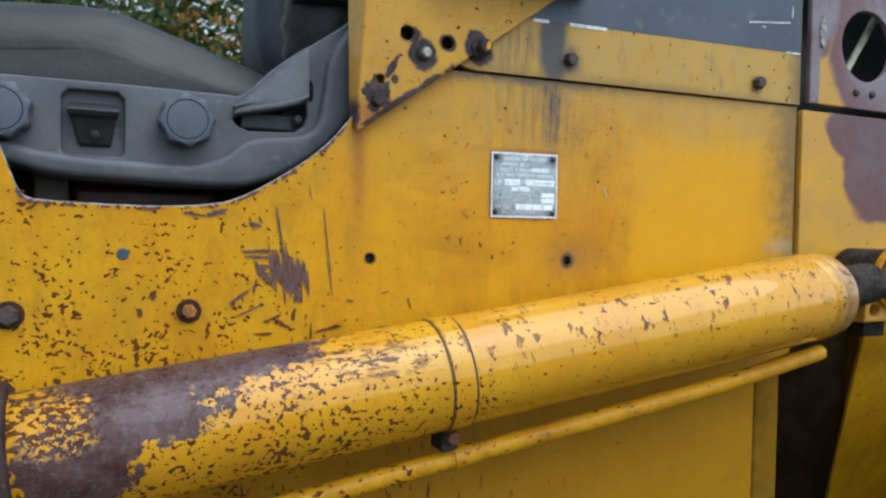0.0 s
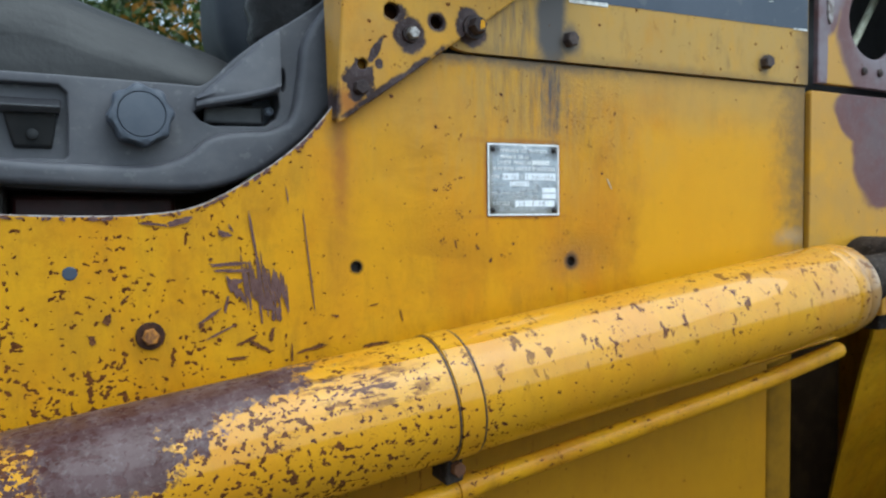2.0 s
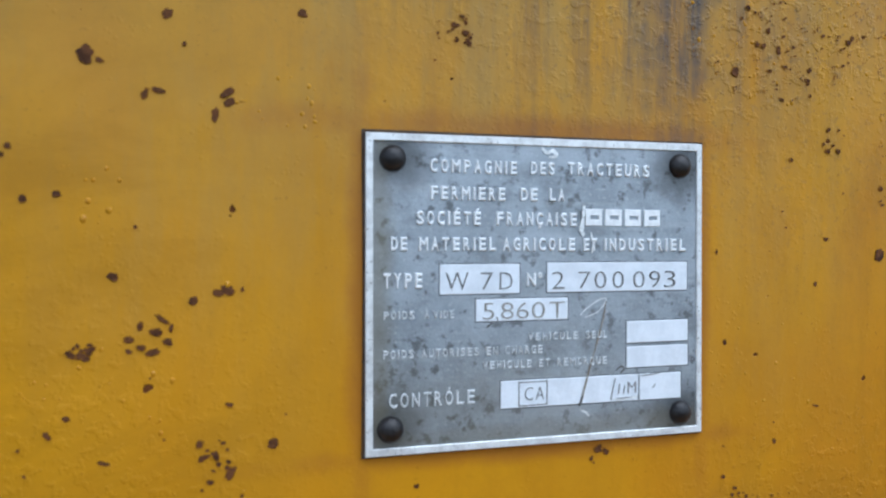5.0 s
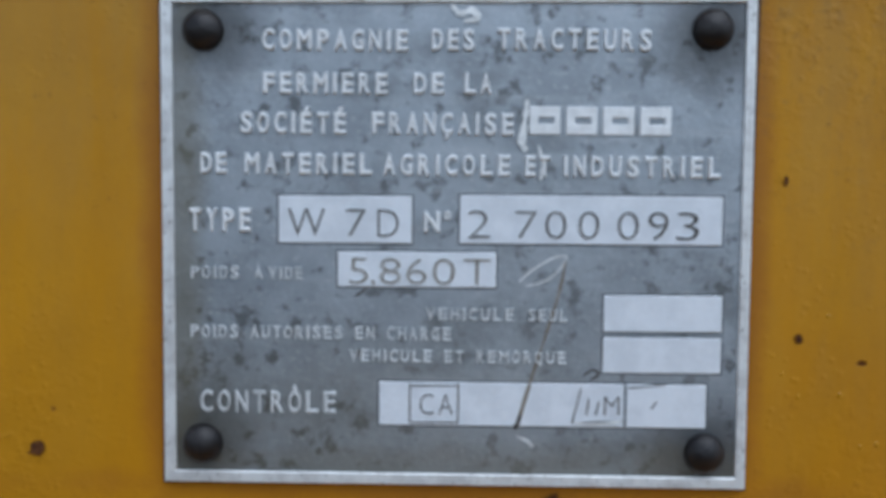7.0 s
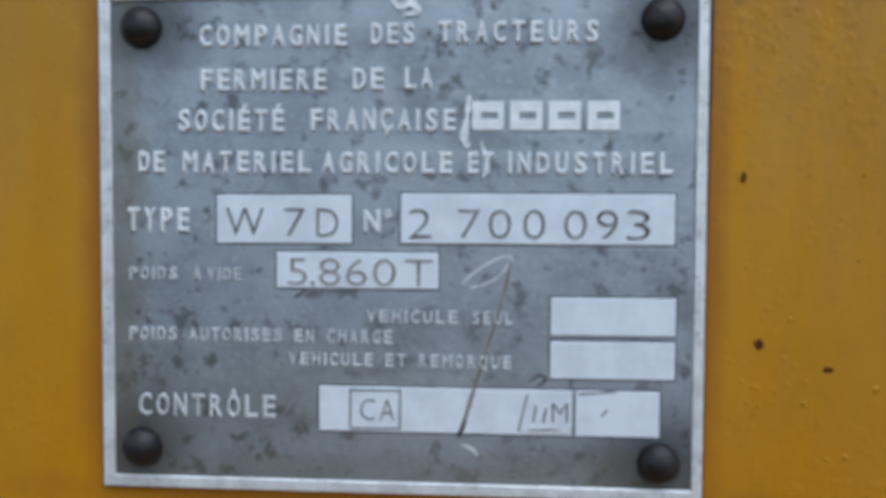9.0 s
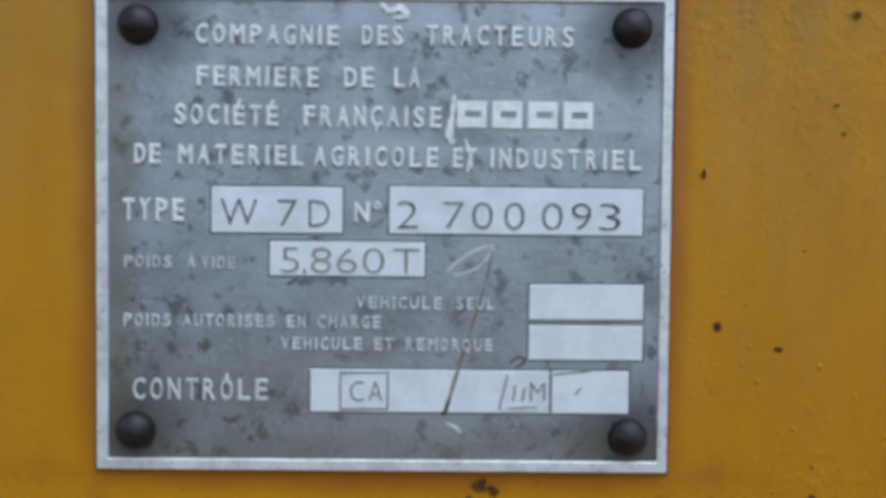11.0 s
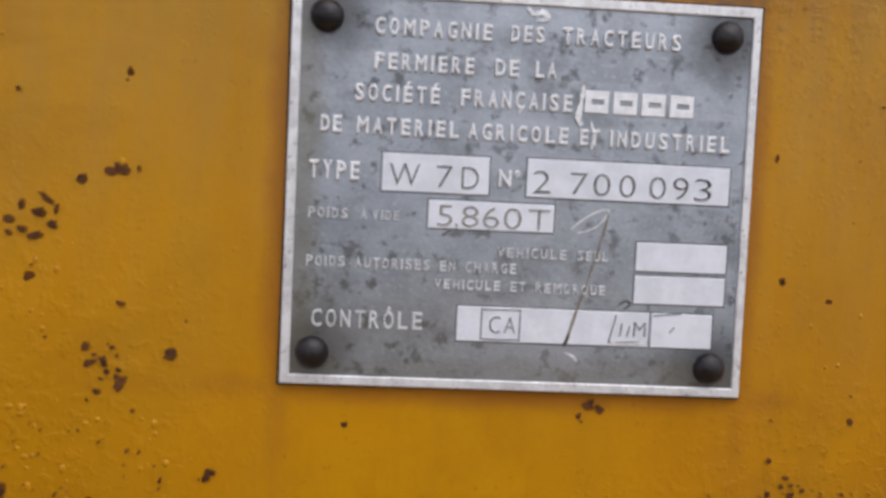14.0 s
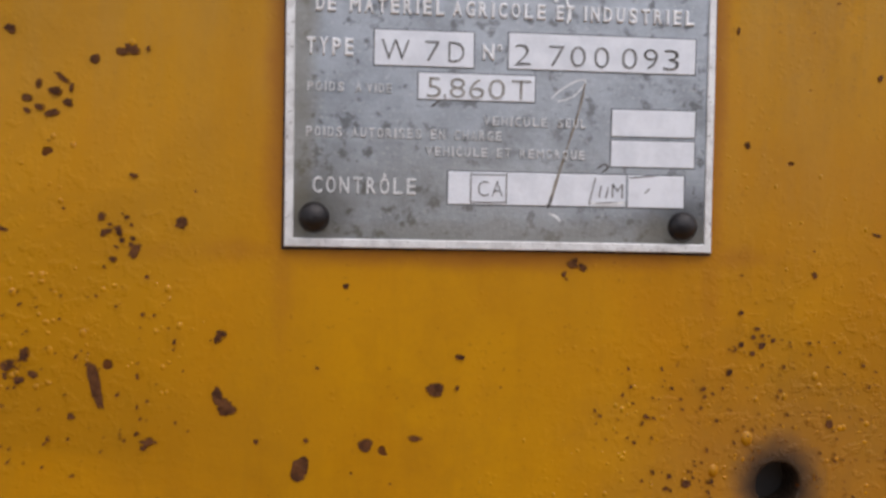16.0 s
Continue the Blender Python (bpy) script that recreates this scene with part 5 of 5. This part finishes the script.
# ---- pivot at the head of the cylinder ----
pivot = thing("pivot_joint", (0.63, -0.05, 1.30), "greasy dark pivot joint and bracket beside the cylinder", "pivot joint")
part("knuckle", lathe([(0, 0.024), (0.02, 0.030), (0.05, 0.032), (0.09, 0.030)], (0.515, -0.090, 1.352), (1, -0.02, 0.131), 32), GREASY, pivot, "dark greasy steel", True)
part("boss", lathe([(0, 0.042), (0.006, 0.046), (0.085, 0.046), (0.09, 0.042)], (0.668, -0.006, 1.368), (0, -1, 0), 36), GREASY, pivot, "greasy dark boss", True)
part("boss_ring", lathe([(0, 0.0465), (0.001, 0.0485), (0.009, 0.0485), (0.010, 0.0465)], (0.668, -0.084, 1.368), (0, -1, 0), 36), PAINT_PLAIN, pivot, "dirty yellow ring", True)
part("pin", lathe([(0, 0.042), (0.006, 0.042), (0.010, 0.038), (0.011, 0.022), (0.018, 0.021), (0.020, 0.017)], (0.668, -0.094, 1.368), (0, -1, 0), 32), GRIMY_SHADED_YELLOW, pivot, "greasy dark pin end", True)
part("bracket", slab([(0.606, 1.302), (0.80, 1.302), (0.80, 1.340), (0.606, 1.340)], -0.085, -0.030, [ring(0.629, 1.320, 0.012, 0.010, 16)], 0.003), PAINT_GUSSET, pivot, "dusty yellow bracket")
part("bracket_foot", block(0.640, 0.69, -0.06, -0.028, 1.275, 1.302, 0.003), GREASY, pivot)

# ---- operator's seat ----
seat = thing("operator_seat", (-0.40, 0.25, 1.40), "grey plastic operator's seat with black vinyl cushion and adjusting knobs", "seat")
CY = 0.068
con = curve_through([(-0.72, 1.589), (-0.549, 1.589), (-0.441, 1.589), (-0.325, 1.588), (-0.300, 1.590), (-0.268, 1.620), (-0.237, 1.645), (-0.211, 1.662), (-0.164, 1.697), (-0.12, 1.740), (-0.10, 1.70), (-0.13, 1.620), (-0.166, 1.572), (-0.202, 1.532), (-0.252, 1.496), (-0.305, 1.4775), (-0.381, 1.477), (-0.496, 1.482), (-0.540, 1.492), (-0.60, 1.4955), (-0.72, 1.4965)], 5, True)
latch_hole = [(-0.492, 1.512), (-0.488, 1.508), (-0.433, 1.508), (-0.429, 1.512), (-0.429, 1.572), (-0.436, 1.579), (-0.485, 1.579), (-0.492, 1.572)]
grip_hole = [(-0.312, 1.560), (-0.306, 1.552), (-0.292, 1.547), (-0.238, 1.549), (-0.226, 1.558), (-0.222, 1.571), (-0.224, 1.584), (-0.262, 1.574), (-0.300, 1.566)]
console = part("side_console", slab([tuple(p[:2]) for p in con], CY, 0.16, [latch_hole, grip_hole, ring(-0.2185, 1.600, 0.0032, 0.0125, 12)], 0.006, 4), PLASTIC, seat, "scuffed grey moulded side console", True)
part("console_back", slab([(-0.70, 1.505), (-0.20, 1.50), (-0.15, 1.58), (-0.15, 1.66), (-0.30, 1.580), (-0.70, 1.580)], 0.105, 0.110), PLASTIC_DARK, console)
swoop = curve_through([(-0.72, 1.527), (-0.570, 1.523), (-0.520, 1.512), (-0.470, 1.506), (-0.400, 1.503), (-0.355, 1.504), (-0.322, 1.515), (-0.300, 1.533), (-0.270, 1.541), (-0.235, 1.545), (-0.213, 1.560), (-0.204, 1.600), (-0.196, 1.645), (-0.165, 1.690), (-0.12, 1.735), (-0.10, 1.70), (-0.13, 1.622), (-0.166, 1.573), (-0.202, 1.5325), (-0.252, 1.4965), (-0.305, 1.479), (-0.381, 1.479), (-0.496, 1.484), (-0.540, 1.494), (-0.60, 1.4975), (-0.72, 1.4985)], 5, True)
part("lower_swoop", pillow(swoop, 0.053, 0.075, 0.0085, 5), PLASTIC, console, "rounded lower band", True)
part("latch_bed", block(-0.4935, -0.4275, 0.080, 0.10, 1.5065, 1.5805, 0.001), PLASTIC, console)
lip = curve_through([(-0.311, 1.5635, 0.005), (-0.300, 1.5660, 0.009), (-0.268, 1.5725, 0.013), (-0.240, 1.580, 0.016), (-0.225, 1.5865, 0.013)], 5)
crest = curve_through([(-0.311, 1.575, 0.0), (-0.300, 1.584, 0.0), (-0.270, 1.612, 0.0), (-0.240, 1.642, 0.0), (-0.222, 1.655, 0.0)], 5)
bm, rows = bmesh.new(), []
for low, top in zip(lip, crest):
    out, tall = low.z + 0.001, top.y - low.y
    fore = [(low.x, CY + 0.012, low.y - 0.0005), (low.x, CY - out, low.y - 0.0010), (low.x, CY - out - 0.003, low.y + 0.0015), (low.x + 0.001, CY - out - 0.0032, low.y + 0.0045), (low.x + 0.002, CY - out * 0.90 - 0.001, low.y + 0.0080)]
    for k, depth in ((0.30, 0.66), (0.55, 0.48), (0.80, 0.34), (0.95, 0.16), (1.0, -0.10)):
        fore.append((low.x + 0.002 + (top.x - low.x - 0.002) * k, CY - 0.014 * depth - out * depth * 0.35, low.y + 0.008 + (tall - 0.008) * k))
    fore.append((top.x, CY + 0.02, top.y))
    rows.append([bm.verts.new(p) for p in fore])
for p, q in zip(rows, rows[1:]):
    for k in range(len(p) - 1):
        bm.faces.new((p[k], p[k + 1], q[k + 1], q[k]))
bm.faces.new(rows[0])
bm.faces.new(rows[-1])
part("grip", bm, PLASTIC, console, "moulded grip over a recess", True)
part("grip_screw", lathe([(0, 0.0046), (0.002, 0.0046), (0.003, 0.003), (0.002, 0.0022)], (-0.233, CY + 0.004, 1.5655), (0, -1, 0), 16), PLASTIC_DARK, console, "", True)
part("grip_insert", block(-0.300, -0.236, 0.082, 0.10, 1.551, 1.572, 0.003), LATCH, console)


def knob(x, z, r, turn):
    rows, bm, n = [], bmesh.new(), 64
    for y, k, lobe in ((CY, 0.97, 0.065), (CY - 0.020, 1.0, 0.065), (CY - 0.025, 0.965, 0.058), (CY - 0.027, 0.90, 0.03), (CY - 0.0272, 0.76, 0.0), (CY - 0.0258, 0.735, 0.0), (CY - 0.0272, 0.71, 0.0), (CY - 0.0285, 0.1, 0.0)):
        rows.append([bm.verts.new((x + r * k * (1 + lobe * math.cos(8 * a)) * math.cos(a + turn), y, z + r * k * (1 + lobe * math.cos(8 * a)) * math.sin(a + turn))) for a in (2 * math.pi * i / n for i in range(n))])
    for a, b in zip(rows, rows[1:]):
        for i in range(n):
            bm.faces.new((a[i], a[(i + 1) % n], b[(i + 1) % n], b[i]))
    bm.faces.new(rows[-1])
    return part("knob", bm, PLASTIC_DARK, seat, "blue-grey lobed adjusting knob", True)


knob(-0.3645, 1.5515, 0.0298, 0.1)
knob(-0.5480, 1.5490, 0.0298, 0.3)
latch = part("latch", hull([(-0.487, 0.052, 1.556), (-0.434, 0.052, 1.556), (-0.486, 0.058, 1.550), (-0.435, 0.058, 1.550), (-0.486, 0.095, 1.572), (-0.435, 0.095, 1.572), (-0.484, 0.095, 1.550), (-0.437, 0.095, 1.550)], 0.002), LATCH, seat, "dark grey paddle latch")
part("paddle", hull([(-0.483, 0.064, 1.5505), (-0.438, 0.064, 1.5505), (-0.475, 0.074, 1.520), (-0.443, 0.074, 1.520), (-0.483, 0.10, 1.5505), (-0.438, 0.10, 1.5505), (-0.475, 0.10, 1.512), (-0.443, 0.10, 1.512)], 0.002), BLACK, latch, "black paddle")
part("button", lathe([(0, 0.005), (0.003, 0.005), (0.004, 0.003)], (-0.459, 0.0705, 1.531), (0, -1, 0), 16), BLACK, latch, "", True)

cushion_line = curve_through([(-0.90, 1.63), (-0.70, 1.672), (-0.555, 1.682), (-0.453, 1.688), (-0.379, 1.668), (-0.312, 1.648), (-0.262, 1.629), (-0.226, 1.600), (-0.228, 1.550), (-0.30, 1.525), (-0.60, 1.525), (-0.88, 1.54)], 4, True)
bm = pillow(cushion_line, 0.092, 0.58, 0.060, 9)
bmesh.ops.subdivide_edges(bm, edges=[e for e in bm.edges if e.calc_length() < 0.09], cuts=2, use_grid_fill=True)
for v in bm.verts:
    if v.co.y < 0.30:
        slope = (v.co.z - 1.60) + 0.35 * (v.co.x + 0.30)
        v.co.y += 0.0030 * math.sin(95 * slope + 3 * math.sin(9 * v.co.x)) * max(0.0, min(1.0, (v.co.x + 0.52) * 6))
        v.co += Vector((0, 0.004, 0.003)) * noise.noise(v.co * 14)
part("cushion", bm, VINYL, seat, "creased black vinyl cushion", True)
back_line = curve_through([(-0.200, 2.05), (-0.212, 1.90), (-0.223, 1.81), (-0.222, 1.745), (-0.204, 1.695), (-0.165, 1.668), (0.05, 1.665), (0.10, 1.73), (0.11, 1.90), (0.10, 2.05)], 5, True)
part("backrest", pillow(back_line, 0.40, 0.55, 0.035, 6), VINYL_BLUE, seat, "blue-grey vinyl backrest", True)
rows = [(0, 0.056), (0.015, 0.061), (0.034, 0.057), (0.050, 0.062), (0.072, 0.056), (0.09, 0.055), (0.10, 0.04)]
part("boot", lathe(rows, (-0.160, 0.20, 1.665), (-0.08, 0.0, 1.0), 32, None, 0.07), BOOT, seat, "wrinkled black rubber boot", True)
part("lever_box", block(-0.222, -0.12, 0.13, 0.24, 1.735, 1.80, 0.008), BLACK, seat, "black lever box", True)
part("seat_base", block(-0.484, -0.322, 0.14, 0.42, 1.40, 1.476, 0.006), RED_DARK, seat, "dark red enamelled base")
part("slide_rail", block(-0.60, -0.30, 0.10, 0.12, 1.40, 1.452, 0.003), BLACK, seat)
# Added block that fills the gap below the seat with dark.
part("under_seat_shade", block(-0.90, -0.185, 0.20, 0.52, 1.40, 1.50, 0.004), INSIDE, seat, "added dark block for the shade under the seat")
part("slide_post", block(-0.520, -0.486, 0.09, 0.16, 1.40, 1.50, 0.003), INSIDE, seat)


# ---- trees ----
def tree(x, y, tall, spread, seed):
    r = random.Random(seed)
    t = thing("tree", (x, y, 0), "leafy tree turning from green to autumn orange", "tree", "trees round the yard")
    bm = bmesh.new()
    trunk = curve_through([(x, y, -0.05), (x + r.uniform(-0.1, 0.1), y, tall * 0.25), (x + r.uniform(-0.25, 0.25), y + r.uniform(-0.2, 0.2), tall * 0.55), (x + r.uniform(-0.3, 0.3), y, tall * 0.9)], 6)
    n, rows = 10, []
    for i, p in enumerate(trunk):
        k = 0.17 * (1 - 0.85 * i / len(trunk)) * tall / 6
        rows.append([bm.verts.new(p + Vector((math.cos(a), math.sin(a), 0)) * k) for a in (6.2832 * j / n for j in range(n))])
    for a, b in zip(rows, rows[1:]):
        for j in range(n):
            bm.faces.new((a[j], a[(j + 1) % n], b[(j + 1) % n], b[j]))
    ends = []
    for i in range(13):
        p = trunk[r.randrange(5, len(trunk))]
        a, up = r.uniform(0, 6.28), r.uniform(-0.1, 0.6)
        q = p + Vector((math.cos(a), math.sin(a), up)) * spread * r.uniform(0.45, 0.95)
        m = (p + q) / 2 + Vector((0, 0, 0.12))
        tube(curve_through([p, m, q], 4), 0.035, 6, bm)
        ends += [q, m, (q + m) / 2]
    part("trunk", bm, BARK, t, "", True)
    verts, faces = [], []
    ends.append(trunk[-1])
    for q in ends:
        size = spread * r.uniform(0.28, 0.46)
        for _ in range(340):
            d = Vector((r.gauss(0, 1), r.gauss(0, 1), r.gauss(0, 0.75)))
            c = q + d * size * 0.55
            a = Vector((r.gauss(0, 1), r.gauss(0, 1), r.gauss(0, 1))).normalized()
            b = a.cross(Vector((r.gauss(0, 1), r.gauss(0, 1), r.gauss(0, 1)))).normalized()
            k = r.uniform(0.032, 0.068)
            i = len(verts)
            verts += [c - a * k, c - b * k * 0.55, c + a * k * 1.2, c + b * k * 0.55]
            faces.append((i, i + 1, i + 2, i + 3))
    me = bpy.data.meshes.new("crown")
    me.from_pydata(verts, [], faces)
    me.materials.append(LEAF)
    crown = new("crown", me)
    crown.parent = t
    crown.matrix_parent_inverse = Matrix.Translation(-t.location)
    return t


for x, y, tall, spread, seed in ((-2.6, 9.5, 6.0, 1.9, 1), (-0.6, 10.4, 6.4, 2.0, 2), (1.5, 9.2, 5.6, 1.9, 3), (3.4, 11.0, 6.8, 2.1, 4), (-4.6, 11.2, 6.6, 2.1, 5), (0.6, 13.5, 7.5, 2.3, 6), (-2.0, 13.8, 7.4, 2.3, 7)):
    tree(x, y, tall, spread, seed)
